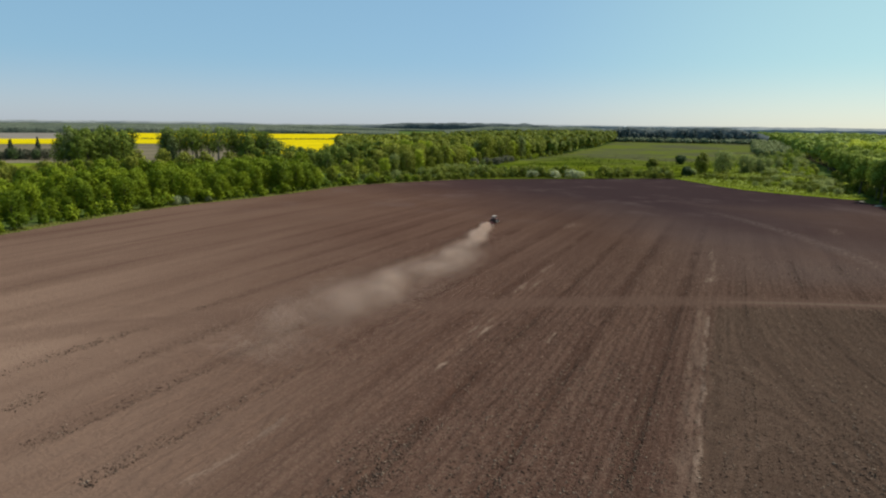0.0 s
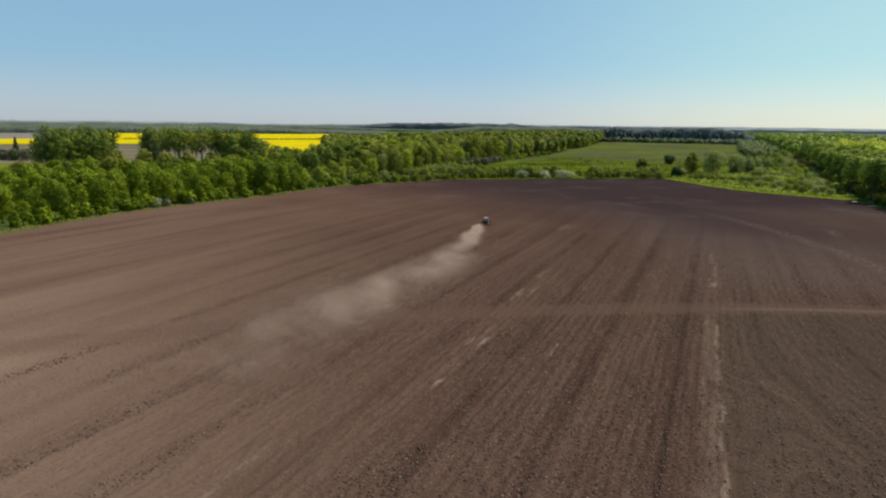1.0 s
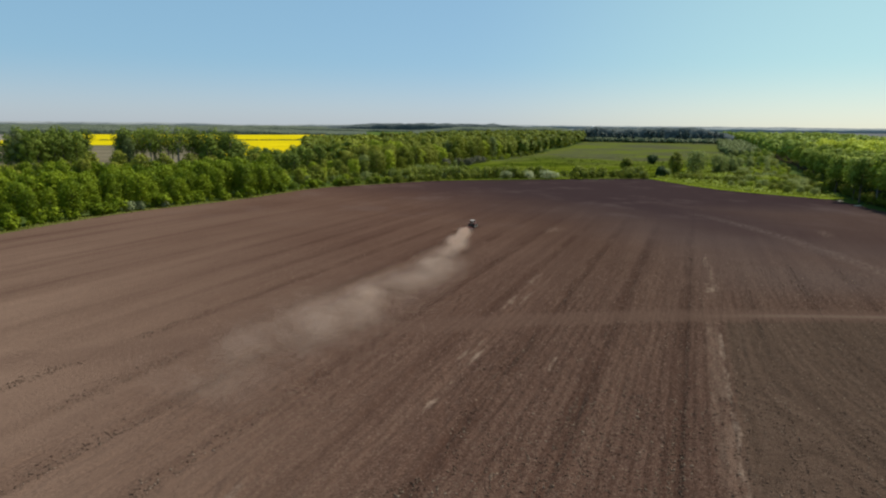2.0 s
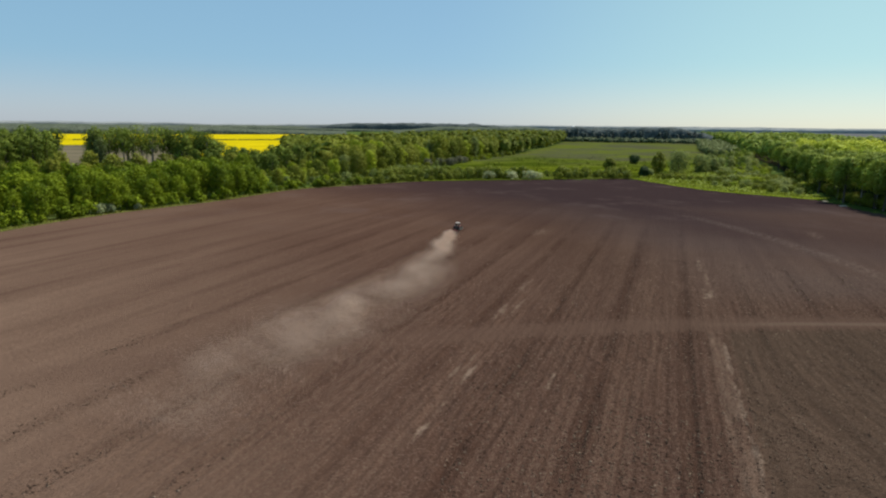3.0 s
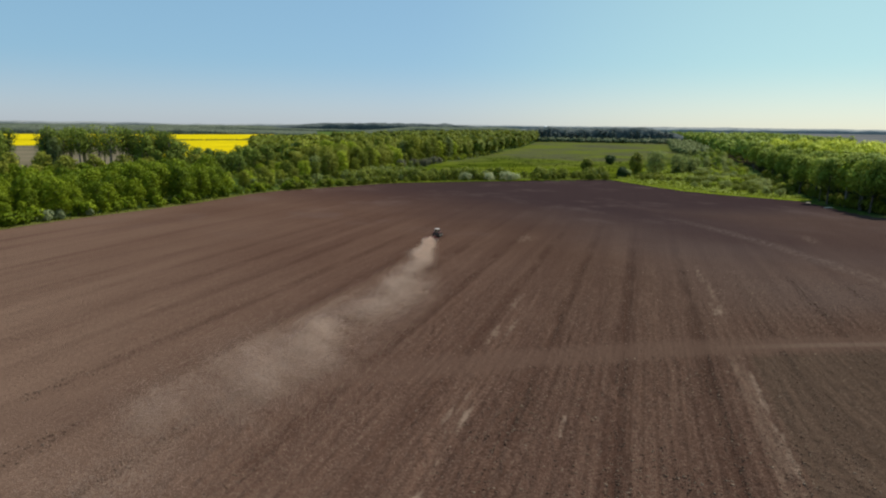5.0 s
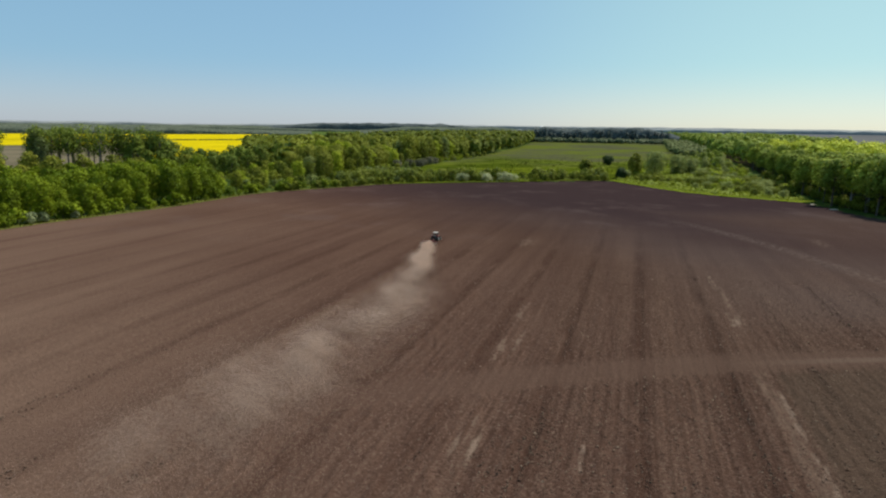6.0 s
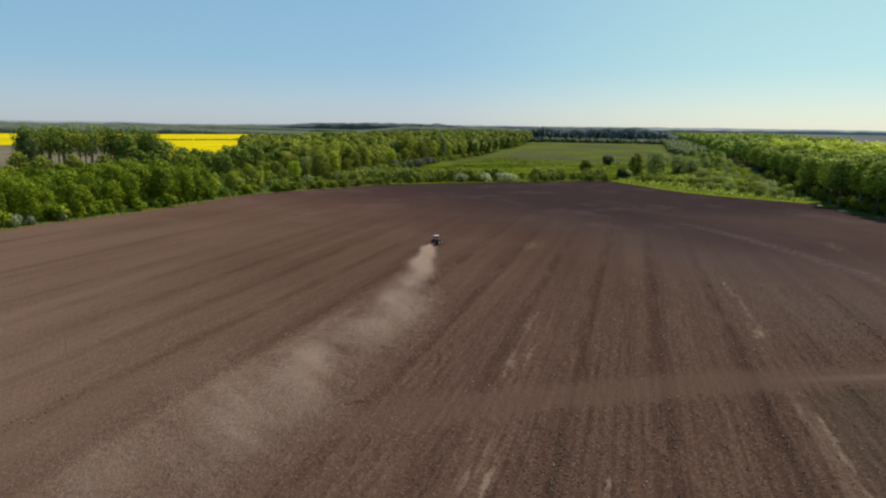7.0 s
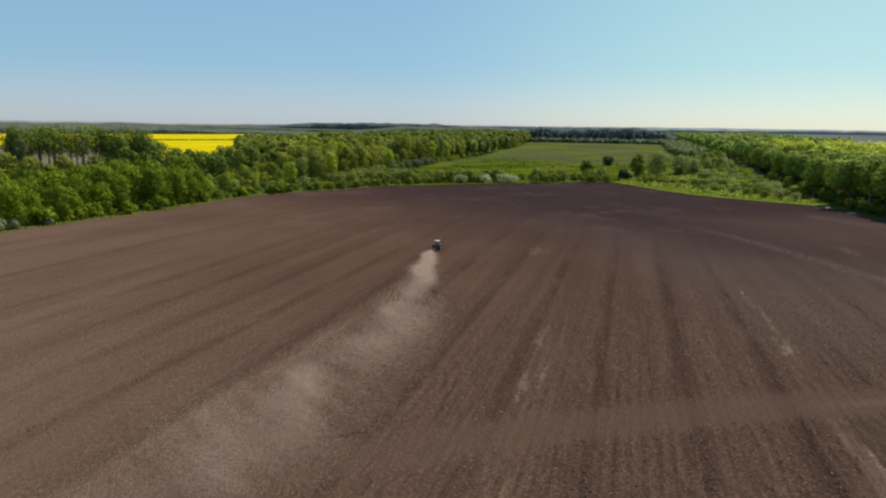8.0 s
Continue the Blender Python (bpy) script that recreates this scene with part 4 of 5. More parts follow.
plant(many(SHRUB, 3, rng, leaf_mat=M_LEAF_MID, label="dark green shrub close to the ploughed soil") + many(SHRUB, 1, rng, label="green shrub close to the ploughed soil"),
      [(xa + (xb - xa) * f - rng.uniform(0.3, 1.5), ya + (yb - ya) * f + rng.uniform(1.2, 4.5)) for (xa, ya), (xb, yb) in zip(EDGE_LEFT[9:18], EDGE_LEFT[10:19]) for f in rng.random(8 if xb < 95 or xa > 132 else 2)], rng, "shrubs along the far edge of the field", 0.35, 1.25)
white = many(SHRUB, 2, rng, leaf_mat=M_BLOSSOM, height=4.2, width=7.2, count=620, lobes=10, label="white flowering hawthorn shrub at the field's edge")
plant(white, [(59.4, 391.5), (73.5, 392.5), (83.5, 393), (87.5, 393.5)], rng, "flowering hawthorns", 0.95, 1.25)
plant(many(SHRUB, 2, rng, leaf_mat=M_BLOSSOM, height=3.4, width=4.2, count=420, lobes=9, label="white flowering hawthorn beside the shelter belt"), [(-93.0, 229.5), (-90.6, 233.6), (-85.4, 241.5)], rng, "flowering hawthorns", 0.8, 1.1)
SOLO = {**SHRUB, "name": "small_tree", "clear": 0.3, "count": 1900, "leaf": 0.6, "lobes": 16, "category": "tree"}
for x, y, high, wide, mat, says in ((177.8, 428, 15.0, 9.0, M_LEAF_OLIVE, "small upright leafy tree on the meadow's edge"), (200, 445, 15.5, 15.0, M_LEAF_GREY, "broad leafy tree on the meadow's edge"),
                                    (216, 446, 13.0, 13.0, M_LEAF_GREY, "pale greyish willow on the meadow's edge"), (145.3, 428, 11.0, 8.5, M_LEAF_OLIVE, "small olive green tree on the meadow's edge"),
                                    (161.9, 412, 6.4, 6.6, M_LEAF_SHADE, "dark bushy little tree on the meadow's edge"), (208, 546, 7.6, 10.0, M_LEAF_SHADE, "dark round little tree standing alone in the meadow"),
                                    (228, 452, 10.0, 9.0, M_LEAF_GREY, "pale greyish willow on the meadow's edge"), (168, 420, 4.5, 5.0, M_LEAF_GREY, "pale greyish willow on the meadow's edge")):
    plant(many({**SOLO, "height": high, "width": wide, "leaf_mat": mat}, 1, rng, label=says), [(x, y)], rng, "small trees on the meadow's edge", 0.97, 1.03)
plant(many({**SHRUB, "height": 4.5, "width": 6.0, "count": 500, "lobes": 9}, 2, rng, label="dark round bush before the meadow"), [(131.9, 410), (136, 409), (121, 405), (112, 404), (150, 410)], rng, "round bushes before the meadow", 0.8, 1.15)
verge_bush = {**SHRUB, "height": 3.9, "width": 4.9, "count": 520, "lobes": 9}
plant(many(verge_bush, 2, rng, leaf_mat=M_LEAF_GREY, label="rounded pale green bush beside the bright verge") + many(verge_bush, 2, rng, label="rounded green bush beside the bright verge"),
      [(175, 348), (178, 342), (181.5, 332.5), (187, 329.5), (193, 332), (187, 316), (189.5, 309), (193, 303.5), (186, 314)], rng, "round bushes beside the verge", 0.82, 1.12)


# ---------------------------------------------------------------- far woods
def far_wood(name, places, height, width, material, per_tree, label, gen, grow=1.0):
    """Many distant trees as one mesh of leaf clumps."""
    xy = np.array(places)
    n = len(xy)
    h = height * gen.uniform(0.72, 1.1, n)
    z0 = land(xy[:, 0], xy[:, 1])
    k = np.repeat(np.arange(n), per_tree)
    way = gen.normal(size=(len(k), 3))
    way[:, 2] = np.abs(way[:, 2]) * 1.1 - 0.35
    way /= np.linalg.norm(way, axis=1, keepdims=True)
    r = np.stack([np.full(len(k), width * 0.5), np.full(len(k), width * 0.5), h[k] * 0.48], -1)
    c = np.stack([xy[k, 0], xy[k, 1], z0[k] + h[k] * 0.52], -1)
    pos = c + way * r * gen.uniform(0.75, 1.05, (len(k), 1))
    cloud = sprays(pos, way + gen.normal(size=way.shape) * 0.25 + np.array([0, 0, 0.3]), width * gen.uniform(0.16, 0.3, len(k)) * (70 / max(70, per_tree)) ** 0.6 * grow, gen, unit(way / r) * 0.8 + np.array([0, 0, 0.25]))
    tagged(leaves(name, cloud, material), label, "woods", kind="stuff")


def canopy(name, r0, r1, az0, az1, height, material, label, step=9.0):
    """A far wood seen as one uneven canopy with a ragged top and a front."""
    turns = np.radians(np.linspace(az0, az1, int(radians(az1 - az0) * r0 / step)))
    rs = np.concatenate([[r0, r0 + 1.0, r0 + 5.0], np.linspace(r0 + 14, r1, max(4, int((r1 - r0) / 22))), [r1 + 2.0]])
    lift = np.concatenate([[0.0, 0.62, 0.9], np.ones(len(rs) - 4), [0.0]])
    rr, aa = np.meshgrid(rs, turns, indexing="ij")
    run = aa * r0
    rr = rr + 10 * (vnoise(run / 30, run * 0, 71) - 0.5) * (lift[:, None] < 0.95)
    h = height * (0.72 + 0.34 * vnoise(run / (step * 2.2), rr / 24, 72) + 0.18 * vnoise(run / (step * 9), rr / 90, 73))
    h = h * (0.25 + 0.75 * smooth(0, 0.3, np.minimum(aa - turns[0], turns[-1] - aa) / (turns[-1] - turns[0])))
    xs, ys = rr * np.sin(aa), rr * np.cos(aa)
    return tagged(sheet(name, xs, ys, land(xs, ys) - 0.2 + h * lift[:, None], material), label, "woods", kind="stuff")


def polar_places(r0, r1, az0, az1, gap, gen):
    n = int(radians(az1 - az0) * (r1 * r1 - r0 * r0) / 2 / gap ** 2)
    r, a = np.sqrt(gen.uniform(r0 * r0, r1 * r1, n)), np.radians(gen.uniform(az0, az1, n))
    return np.stack([r * np.sin(a), r * np.cos(a)], -1)


far_wood("forest_interior", [p for p in MID_REST if p[0] < -22], 14.0, 11.0, M_LEAF_MID, 330, "lower green wood behind the shelter belt", rng)
far_wood("forest_interior", [p for p in MID_REST if p[0] >= -22], 20, 11.5, M_LEAF_MID, 260, "dense mixed green wood behind its edge trees", rng)
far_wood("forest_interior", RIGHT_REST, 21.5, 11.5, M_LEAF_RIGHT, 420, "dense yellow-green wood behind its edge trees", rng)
far_wood("far_wood", scatter([(50, 680), (130, 680), (240, 950), (355, 1280), (250, 1400), (60, 1050), (-40, 720)], 10.5, rng), 21, 13, M_LEAF_MID, 70, "mixed green wood along the far meadow", rng)
far_wood("far_wood", scatter([(-40, 450), (-20, 560), (50, 680), (-40, 720), (-62, 600)], 11.5, rng), 19, 13, M_LEAF_MID, 70, "mixed green wood along the far meadow", rng)
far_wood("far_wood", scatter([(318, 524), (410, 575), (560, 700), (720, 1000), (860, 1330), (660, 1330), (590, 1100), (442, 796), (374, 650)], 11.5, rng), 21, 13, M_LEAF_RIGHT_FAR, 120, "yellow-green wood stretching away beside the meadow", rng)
far_wood("far_wood", scatter([(345, 690), (385, 690), (442, 800), (590, 1105), (655, 1290), (630, 1290), (550, 1120), (425, 860)], 9.0, rng), 9, 10, M_LEAF_SALLOW, 110, "greyish green willows along the edge of the meadow", rng)
far_wood("far_wood", polar_places(600, 1180, -8.2, -1.0, 13.5, rng), 12.5, 13, M_LEAF_MID, 70, "mixed green wood beside the rapeseed", rng)
far_wood("hedgerow", polar_places(1246, 1258, -24, -9.0, 4.5, rng), 2.6, 6, M_LEAF_MID, 70, "low hedge between two rapeseed fields", rng)
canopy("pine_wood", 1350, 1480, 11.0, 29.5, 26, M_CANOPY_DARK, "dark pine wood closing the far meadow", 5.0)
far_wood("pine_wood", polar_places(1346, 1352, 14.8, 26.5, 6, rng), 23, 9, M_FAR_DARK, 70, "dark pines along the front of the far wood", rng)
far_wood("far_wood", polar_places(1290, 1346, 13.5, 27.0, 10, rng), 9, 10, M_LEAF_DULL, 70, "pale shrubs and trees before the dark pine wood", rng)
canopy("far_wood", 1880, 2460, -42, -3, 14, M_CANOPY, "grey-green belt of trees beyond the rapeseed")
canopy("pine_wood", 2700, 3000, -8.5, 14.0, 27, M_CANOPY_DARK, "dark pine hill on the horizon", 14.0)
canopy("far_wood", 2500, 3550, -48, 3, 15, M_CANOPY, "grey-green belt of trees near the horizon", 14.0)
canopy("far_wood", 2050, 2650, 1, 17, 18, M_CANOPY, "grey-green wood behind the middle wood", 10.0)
canopy("far_wood", 3300, 3560, 13, 66, 15, M_CANOPY_FAR, "woods far beyond the wood, haze painted into their grey-green", 20.0)
canopy("far_wood", 3580, 3900, -52, -6, 25, M_CANOPY_FAR, "wooded rise on the horizon, bluish with painted haze", 22.0)
canopy("far_wood", 3600, 3900, -50, 64, 19, M_CANOPY_FAR, "woods on the horizon, haze painted into their grey-green", 22.0)


def water_tower(x, y):
    root = new("water_tower")
    root.location = (x, y, float(land(x, y)))
    tagged(root, "slim white water tower far off above the woods", "tower")
    white_paint = plain_material("white_tower_paint", (0.8, 0.8, 0.78), 0.5)
    bm = bmesh.new()
    rod(bm, (0, 0, 0), (0, 0, 24), 1.6, 1.3, 16)
    part("shaft", bm, white_paint, root)
    bm = bmesh.new()
    rod(bm, (0, 0, 23), (0, 0, 25), 1.4, 3.2, 20)
    rod(bm, (0, 0, 25), (0, 0, 29), 3.2, 3.2, 20)
    rod(bm, (0, 0, 29), (0, 0, 30.4), 3.2, 0.4, 20)
    part("tank", bm, white_paint, root)


water_tower(*polar(1490, 16.3))


# ---------------------------------------------------------------- tractor
HEADING = -math.degrees(math.atan2(ALONG[0], ALONG[1]))
M_PAINT = plain_material("dusty_red_paint", (0.14, 0.022, 0.016), 0.45, grime=0.45)
M_ROOF = plain_material("pale_roof_paint", (0.52, 0.48, 0.43), 0.7, spec=0.2, grime=0.4)
M_DARK = plain_material("dusty_black_plastic", (0.045, 0.04, 0.036), 0.75, grime=0.6)
M_TYRE = plain_material("dusty_rubber", (0.025, 0.023, 0.022), 0.85, grime=0.5)
M_RIM = plain_material("pale_rim_paint", (0.55, 0.52, 0.45), 0.5)
M_STEEL = plain_material("worn_steel", (0.12, 0.1, 0.085), 0.6, metal=0.2, grime=0.6)
gl = Nodes("cab_glass")
gl.bsdf.inputs["Transmission Weight"].default_value = 0.9
M_GLASS = gl.done((0.5, 0.5, 0.46), 0.2, 0.4)


def wheel(parent, x, y, radius, width):
    bm = bmesh.new()
    m = Matrix.Translation((x, y, radius)) @ Matrix.Rotation(math.pi / 2, 4, "Y")
    bmesh.ops.create_cone(bm, cap_ends=False, segments=28, radius1=radius * 0.97, radius2=radius * 0.97, depth=width, matrix=m)
    for sgn in (-1, 1):
        mm = m @ Matrix.Translation((0, 0, sgn * width * 0.5))
        outer = bmesh.ops.create_circle(bm, segments=28, radius=radius * 0.97, matrix=mm)["verts"]
        inner = bmesh.ops.create_circle(bm, segments=28, radius=radius * 0.55, matrix=mm)["verts"]
        for k in range(28):
            bm.faces.new((outer[k], outer[(k + 1) % 28], inner[(k + 1) % 28], inner[k]))
    for k in range(22):
        a = 2 * math.pi * k / 22
        for sgn in (-1, 1):
            mm = Matrix.Translation((x + sgn * width * 0.25, y, radius)) @ Matrix.Rotation(a + sgn * 0.07, 4, "X") @ Matrix.Rotation(sgn * 0.5, 4, "Z")
            box(bm, (width * 0.5, 0.05, 0.05), (0, 0, radius * 0.98), 0, mm)
    tyre = part("tyre", bm, M_TYRE, parent, "dusty black lugged tyre")
    bm = bmesh.new()
    bmesh.ops.create_cone(bm, cap_ends=True, segments=24, radius1=radius * 0.56, radius2=radius * 0.56, depth=width * 0.7, matrix=m)
    bmesh.ops.create_cone(bm, cap_ends=True, segments=12, radius1=radius * 0.2, radius2=radius * 0.15, depth=width * 0.9, matrix=m)
    part("rim", bm, M_RIM, tyre, "pale steel rim")


def tractor(x, y):
    root = new("tractor")
    root.matrix_basis = pose(x, y, 0.05, 0, 0, HEADING) @ Matrix.Scale(0.74, 4)
    tagged(root, "dusty red farm tractor with white roof pulling a harrow", "tractor")
    bm = bmesh.new()
    box(bm, (0.9, 2.3, 0.85), (0, 1.55, 1.45), 0.12)
    box(bm, (0.7, 0.5, 0.6), (0, 2.75, 1.3), 0.1)
    part("hood", bm, M_PAINT, root)
    bm = bmesh.new()
    box(bm, (0.7, 4.2, 0.5), (0, 0.7, 0.85), 0.05)
    box(bm, (1.7, 0.3, 0.3), (0, 2.0, 0.65), 0.03)
    box(bm, (1.9, 0.35, 0.35), (0, -0.75, 0.95), 0.03)
    part("chassis", bm, M_DARK, root)
    bm = bmesh.new()
    for cx in (-0.72, 0.72):
        for cy in (-1.1, 0.35):
            rod(bm, (cx, cy, 1.3), (cx * 0.92, cy * 0.95, 2.85), 0.06, 0.06, 6)
    box(bm, (1.5, 1.6, 0.5), (0, -0.38, 1.35), 0.05)
    part("cab_frame", bm, M_DARK, root)
    bm = bmesh.new()
    box(bm, (1.34, 1.38, 1.25), (0, -0.38, 2.2), 0.04)
    part("cab_glass", bm, M_GLASS, root, "dusty tinted cab glass")
    bm = bmesh.new()
    box(bm, (1.5, 1.7, 0.2), (0, -0.38, 2.95), 0.08)
    part("roof", bm, M_ROOF, root, "pale white cab roof")
    for side in (-1, 1):
        bm = bmesh.new()
        box(bm, (0.6, 1.5, 0.08), (side * 1.0, -0.8, 1.9), 0.03)
        box(bm, (0.6, 0.08, 0.5), (side * 1.0, -1.55, 1.65), 0.03)
        part("fender", bm, M_PAINT, root)
        wheel(root, side * 1.02, -0.8, 0.92, 0.6)
        wheel(root, side * 0.95, 2.0, 0.66, 0.45)
        bm = bmesh.new()
        box(bm, (0.22, 0.06, 0.34), (side * 1.05, 0.45, 2.35), 0.02)
        rod(bm, (side * 0.72, 0.4, 2.5), (side * 1.05, 0.45, 2.45), 0.025)
        part("mirror", bm, M_DARK, root)
        bm = bmesh.new()
        box(bm, (0.2, 0.06, 0.14), (side * 0.25, 3.0, 1.42), 0.02)
        part("headlight", bm, M_ROOF, root)
    bm = bmesh.new()
    rod(bm, (0.5, 1.0, 1.8), (0.5, 1.0, 3.0), 0.06, 0.05, 10)
    part("exhaust_pipe", bm, M_STEEL, root)


def harrow(x, y):
    root = new("disc_harrow")
    root.matrix_basis = pose(x, y, 0.03, 0, 0, HEADING) @ Matrix.Scale(0.85, 4)
    tagged(root, "trailed steel disc harrow working the dusty soil", "harrow")
    bm = bmesh.new()
    rod(bm, (0, 4.6, 0.7), (0, 0, 0.75), 0.09, 0.09)
    rod(bm, (0, 3.2, 0.7), (-1.6, 0.4, 0.75), 0.06, 0.06)
    rod(bm, (0, 3.2, 0.7), (1.6, 0.4, 0.75), 0.06, 0.06)
    part("drawbar", bm, M_PAINT, root)
    bm = bmesh.new()
    for yy in (0.5, -0.9):
        box(bm, (4.6, 0.14, 0.14), (0, yy, 0.78), 0.02)
    for k in range(7):
        box(bm, (0.12, 1.5, 0.12), (-2.2 + k * 4.4 / 6, -0.2, 0.78), 0.02)
    part("frame", bm, M_PAINT, root)
    for row, yy in enumerate((0.4, -1.0)):
        for k in range(9):
            bm = bmesh.new()
            xx = -2.15 + k * 4.3 / 8
            m = Matrix.Translation((xx, yy, 0.36)) @ Matrix.Rotation(radians(18 if row else -18), 4, "Z") @ Matrix.Rotation(math.pi / 2, 4, "Y")
            bmesh.ops.create_cone(bm, cap_ends=True, segments=14, radius1=0.3, radius2=0.24, depth=0.05, matrix=m)
            rod(bm, (xx, yy, 0.36), (xx, yy + 0.1, 0.78), 0.03, 0.03, 5)
            part("disc", bm, M_STEEL, root)
    bm = bmesh.new()
    rod(bm, (-2.2, -2.0, 0.28), (2.2, -2.0, 0.28), 0.25, 0.25, 12)
    for xx in (-2.0, 0, 2.0):
        rod(bm, (xx, -0.9, 0.78), (xx, -2.0, 0.3), 0.05, 0.05, 6)
    part("roller", bm, M_STEEL, root)


def sand_heap(x, y, long, turn, gen):
    """A low uneven heap of pale sand."""
    bm = bmesh.new()
    bmesh.ops.create_icosphere(bm, subdivisions=3, radius=1.0)
    for v in bm.verts:
        bump = 0.75 + 0.5 * noise.noise(v.co * 2.1 + Vector((x, y, 0)))
        v.co = Vector((v.co.x * long * bump, v.co.y * 0.9 * bump, max(-0.15, v.co.z) * 0.5 * bump))
    me = bpy.data.meshes.new("sand_heap")
    bm.to_mesh(me)
    bm.free()
    me.materials.append(M_SAND)
    ob = new("sand_heap", me)
    ob.matrix_basis = pose(x, y, 0.1, 0, 0, turn)
    tagged(ob, "low pale heap of sandy soil at the field's edge", "sand heap", "sand heaps at the field's edge")


sand_heap(185.5, 274.5, 2.0, 20, rng)
sand_heap(181.0, 257.0, 2.4, -10, rng)

TRACTOR = np.array([18.3, 195.5])
tractor(*TRACTOR)
harrow(*(TRACTOR - ALONG * 5.4))


# ---------------------------------------------------------------- dust, clods, grass
def small_solids(pos, size, gen, flat=0.8):
    """Tiny irregular four-faced grains."""
    n = len(pos)
    base = np.array([(1, 1, 1), (1, -1, -1), (-1, 1, -1), (-1, -1, 1)], float)
    q = gen.normal(size=(n, 4))
    q /= np.linalg.norm(q, axis=1, keepdims=True)
    w, x, y, z = q.T
    rot = np.stack([1 - 2 * (y * y + z * z), 2 * (x * y - z * w), 2 * (x * z + y * w), 2 * (x * y + z * w), 1 - 2 * (x * x + z * z), 2 * (y * z - x * w), 2 * (x * z - y * w), 2 * (y * z + x * w), 1 - 2 * (x * x + y * y)], -1).reshape(n, 3, 3)
    shape = base[None] * gen.uniform(0.6, 1.3, (n, 4, 1))
    verts = np.einsum("nij,nkj->nki", rot, shape) * (size[:, None, None] * 0.5)
    verts[..., 2] *= flat
    verts = (verts + pos[:, None]).reshape(-1, 3)
    k = np.arange(n)[:, None] * 4
    faces = np.concatenate([k + np.array([[0, 1, 2]]), k + np.array([[0, 3, 1]]), k + np.array([[0, 2, 3]]), k + np.array([[1, 3, 2]])])
    return verts, faces


def dust_cloud():
    """Dust blown off the harrow in billows that widen, thin out and sink as they drift back over the field."""
    line = np.array([(15.9, 190), (12.4, 174), (9.0, 157), (5.6, 142), (1.4, 129), (-2.4, 119), (-7.0, 110), (-11.2, 101), (-14.2, 92), (-18.0, 82), (-25.0, 72)], float)
    length = np.concatenate([[0], np.cumsum(np.hypot(*np.diff(line, axis=0).T))])
    clouds = []
    s = 0.0
    while s < length[-1]:
        f = s / length[-1]
        for _ in range(2 if f < 0.25 else 3):
            wide = (0.5 + 4.2 * f ** 1.15) * rng.uniform(0.5, 1.4)
            side = rng.normal() * (0.25 + 3.2 * f ** 1.2)
            mass = (1.5 * math.exp(-f * 8.0) + 4.2 * math.exp(-((f - 0.78) / 0.15) ** 2) + 0.38 + 0.9 * f) * rng.uniform(0.1, 2.0)
            clouds.append((s + rng.normal() * 1.5, side, wide, (0.35 + 1.5 * f ** 0.8) * rng.uniform(0.6, 1.3), mass))
        s += 0.9 + 4.0 * f
    clouds = np.array(clouds)
    n = 1150000
    pick = rng.choice(len(clouds), n, p=clouds[:, 4] / clouds[:, 4].sum())
    along, side, wide, tall, _ = clouds[pick].T
    way = rng.normal(size=(n, 3))
    s = along + way[:, 0] * wide * 1.3
    off = side + way[:, 1] * wide
    x, y = np.interp(s, length, line[:, 0]), np.interp(s, length, line[:, 1])
    height = 0.12 + tall * np.abs(0.7 + way[:, 2] * 0.7)
    keep = (s > 0.3) & (s < length[-1]) & (0.6 * vnoise((x + off) / 4.5, (y - off * 0.4) / 9.0, 25) + 0.4 * vnoise((x + off + y) / 2.6, height / 1.3 + y / 5.0, 26) > 0.05 + 0.7 * rng.random(n))
    pos = np.stack([x + off * ACROSS[0], y + off * ACROSS[1], height], -1)[keep]
    size = np.interp(pos[:, 1], [70, 105, 150, 190], [0.023, 0.03, 0.041, 0.048]) * rng.uniform(0.7, 1.3, len(pos))
    k = len(pos)
    verts = (pos[:, None] + rng.normal(size=(k, 3, 3)) * size[:, None, None] * 0.6).reshape(-1, 3)
    faces = np.arange(3 * k).reshape(k, 3)
    dust = leaf_material("airborne_dust", (0.5, 0.37, 0.288), (0.6, 0.45, 0.355), 0.5)
    tagged(new("dust_cloud", mesh_data("dust_cloud", verts, faces, dust)), "pale brown dust drifting behind the harrow", "dust", kind="stuff")


def clods():
    n = 520000
    u, v = rng.uniform(-75, 60, n), 28 + 135 * rng.random(n) ** 1.35
    x, y = u * ACROSS[0] + v * ALONG[0], u * ACROSS[1] + v * ALONG[1]
    wheel_off = np.abs(((u + 10.275) % 9.75) - 4.875)
    rank = np.abs(np.sin(np.pi * u / 0.9))
    chance = (0.3 + 0.7 * (wheel_off < 0.8)) * (0.25 + 0.75 * (rank > 0.75)) * (0.25 + 1.0 * vnoise(u / 3, v / 14, 31) ** 2) * np.where(y > 106, 0.6, 1.0) * (1 + 0.9 * smooth(90, 60, v))
    lane_y = 103.5 - 5.0 * ((x - 48.0) * 0.02) ** 2
    keep = (rng.random(n) < chance) & inside(x, y, FIELD) & (np.abs(y - lane_y) > 2.6) & ((u > -34 + 12 * vnoise(v / 9, u / 9, 33)) | ((wheel_off < 1.4) & (vnoise(v / 11, u / 9, 35) > 0.5) & (rng.random(n) < 0.4)))
    x, y = x[keep], y[keep]
    size = 0.06 + 0.12 * rng.random(len(x)) ** 2.2
    pos = np.stack([x, y, furrow_height(x, y) + size * 0.15], -1)
    verts, faces = small_solids(pos, size * 1.3, rng, 0.45)
    tagged(new("clods", mesh_data("clods", verts, faces, M_CLOD)), "loose lumps of dry brown soil on the furrows", "soil clods", kind="stuff")


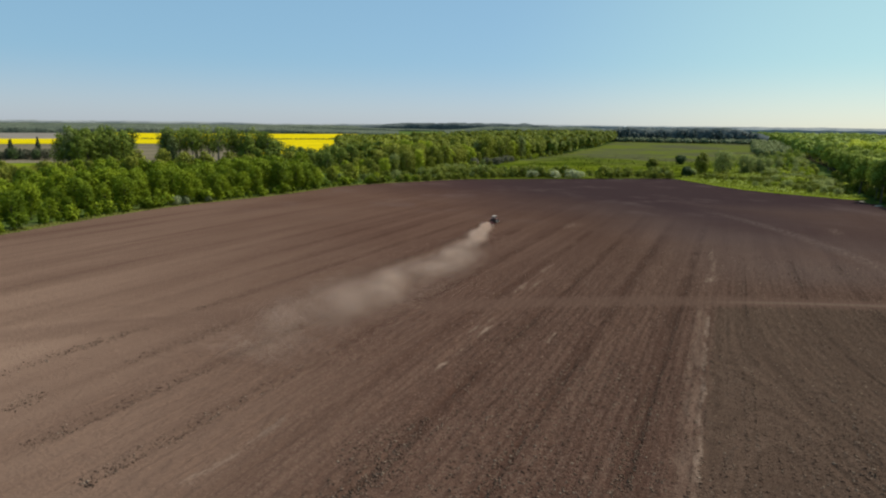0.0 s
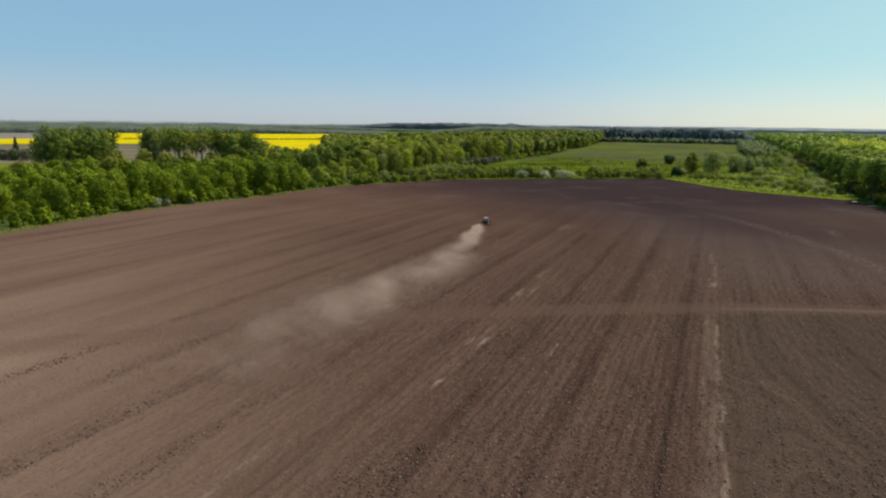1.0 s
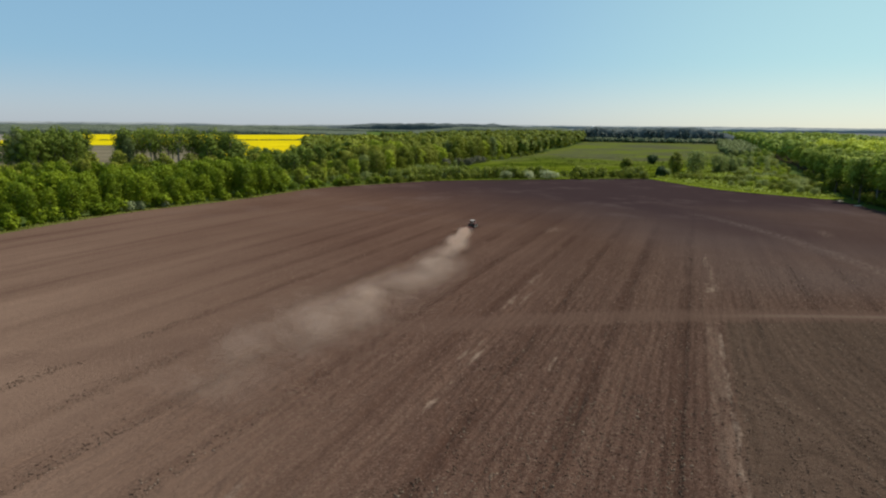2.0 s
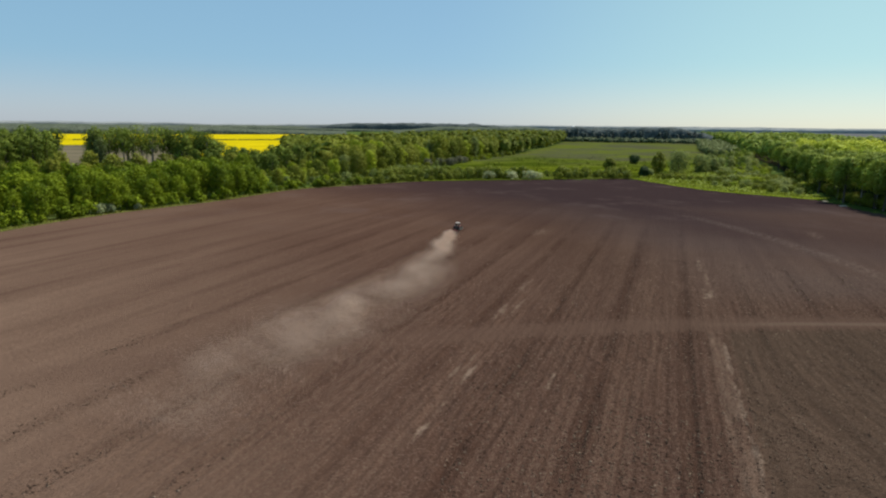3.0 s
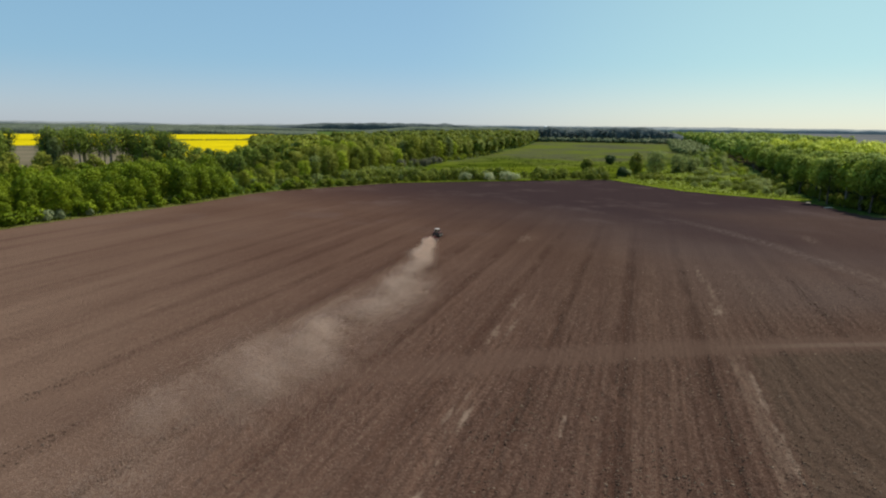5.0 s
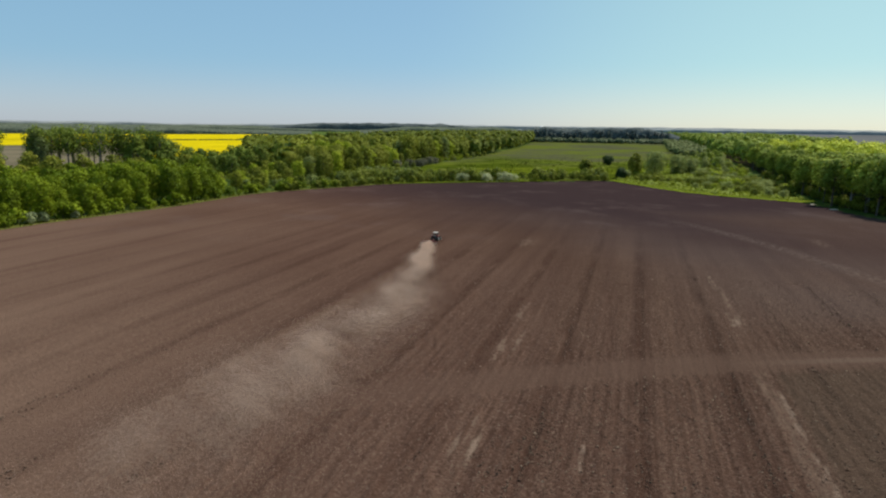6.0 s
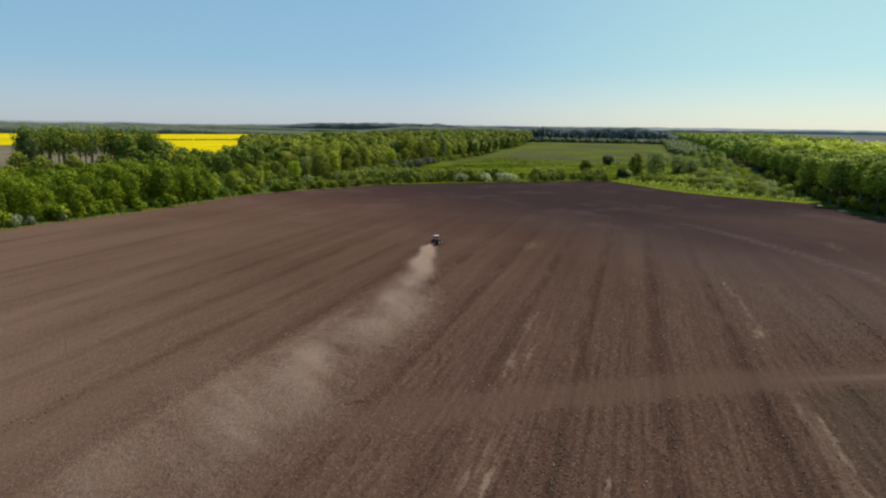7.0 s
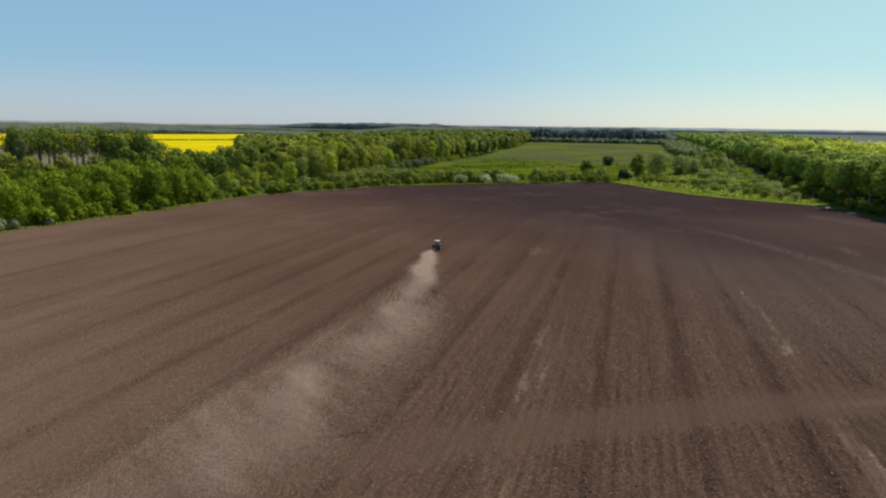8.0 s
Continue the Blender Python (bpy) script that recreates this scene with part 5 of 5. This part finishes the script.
def tufts(name, line, inward, outward, per_metre, height, material, label):
    """Blades and weeds along a line."""
    line = np.array(line, float)
    length = np.concatenate([[0], np.cumsum(np.hypot(*np.diff(line, axis=0).T))])
    n = int(length[-1] * per_metre)
    s = rng.uniform(0, length[-1], n)
    x = np.interp(s, length, line[:, 0]) + inward[0] + (outward[0] - inward[0]) * rng.random(n)
    y = np.interp(s, length, line[:, 1]) + inward[1] + (outward[1] - inward[1]) * rng.random(n)
    h = height * rng.uniform(0.4, 1.2, n)
    pos = np.stack([x, y, land(x, y) + 0.1 + h * 0.45], -1)
    way = rng.normal(size=(n, 3))
    way[:, 2] = np.abs(way[:, 2]) * 0.4
    tagged(leaves(name, sprays(pos, way, h * 0.7, rng, way * 0.4 + np.array([0, 0, 1.0])), material), label, "grass", kind="stuff")


def herbs(name, poly, count, low, high, material, label, fade=(9000, 9999)):
    """Tall herbs and grass clumps over a patch of land."""
    xs, ys = [p[0] for p in poly], [p[1] for p in poly]
    x, y = rng.uniform(min(xs), max(xs), count), rng.uniform(min(ys), max(ys), count)
    keep = inside(x, y, poly) & (vnoise(x / 6, y / 6, 61) > rng.random(count) * 0.8) & (edge_distance(x, y, FIELD) > 6.5) & (rng.random(count) > smooth(fade[0], fade[1], y))
    x, y = x[keep], y[keep]
    h = rng.uniform(low, high, len(x)) * (0.5 + vnoise(x / 11, y / 11, 62))
    pos = np.stack([x, y, land(x, y) + 0.1 + h * 0.5], -1)
    way = rng.normal(size=(len(x), 3)) * 0.7
    way[:, 2] = np.abs(way[:, 2]) + 0.5
    tagged(leaves(name, sprays(pos, way, h * 0.75, rng, way * 0.5 + np.array([0, 0, 0.8])), material), label, "grass", kind="stuff")


dust_cloud()
clods()
M_GRASS = leaf_material("long_grass", (0.09, 0.12, 0.012), (0.15, 0.175, 0.025))
tufts("verge_grass", EDGE_LEFT, (0.4, -0.3), (-4, 3), 12, 0.45, M_GRASS, "long green grass along the shelter belt")
M_LUSH = leaf_material("lush_long_grass", (0.115, 0.158, 0.012), (0.18, 0.222, 0.018), 0.2)
tufts("verge_grass", EDGE_RIGHT, (-0.6, -0.4), (9, 5), 40, 0.4, M_LUSH, "long bright grass along the field")
herbs("scrub_herbs", [(152, 392), (156, 352), (162, 330), (176, 308), (196, 290), (206, 310), (226, 362), (250, 440), (300, 540), (235, 500), (160, 416)], 42000, 0.4, 1.3, M_LUSH, "tall bright herbs and grass in the rough grassland")
herbs("scrub_herbs", [(-40, 336), (0, 366), (30, 386), (80, 394), (150, 404), (160, 425), (90, 430), (60, 480), (30, 440), (-30, 380)], 36000, 0.4, 1.2, M_LEAF_SHRUB, "tall green herbs along the far edge of the field")
herbs("meadow_grass", [(30, 402), (54, 472), (100, 590), (160, 740), (400, 740), (312, 580), (240, 490), (160, 410)], 60000, 0.3, 0.8, M_MEADOW, "tussocky green meadow grass", (430, 720))
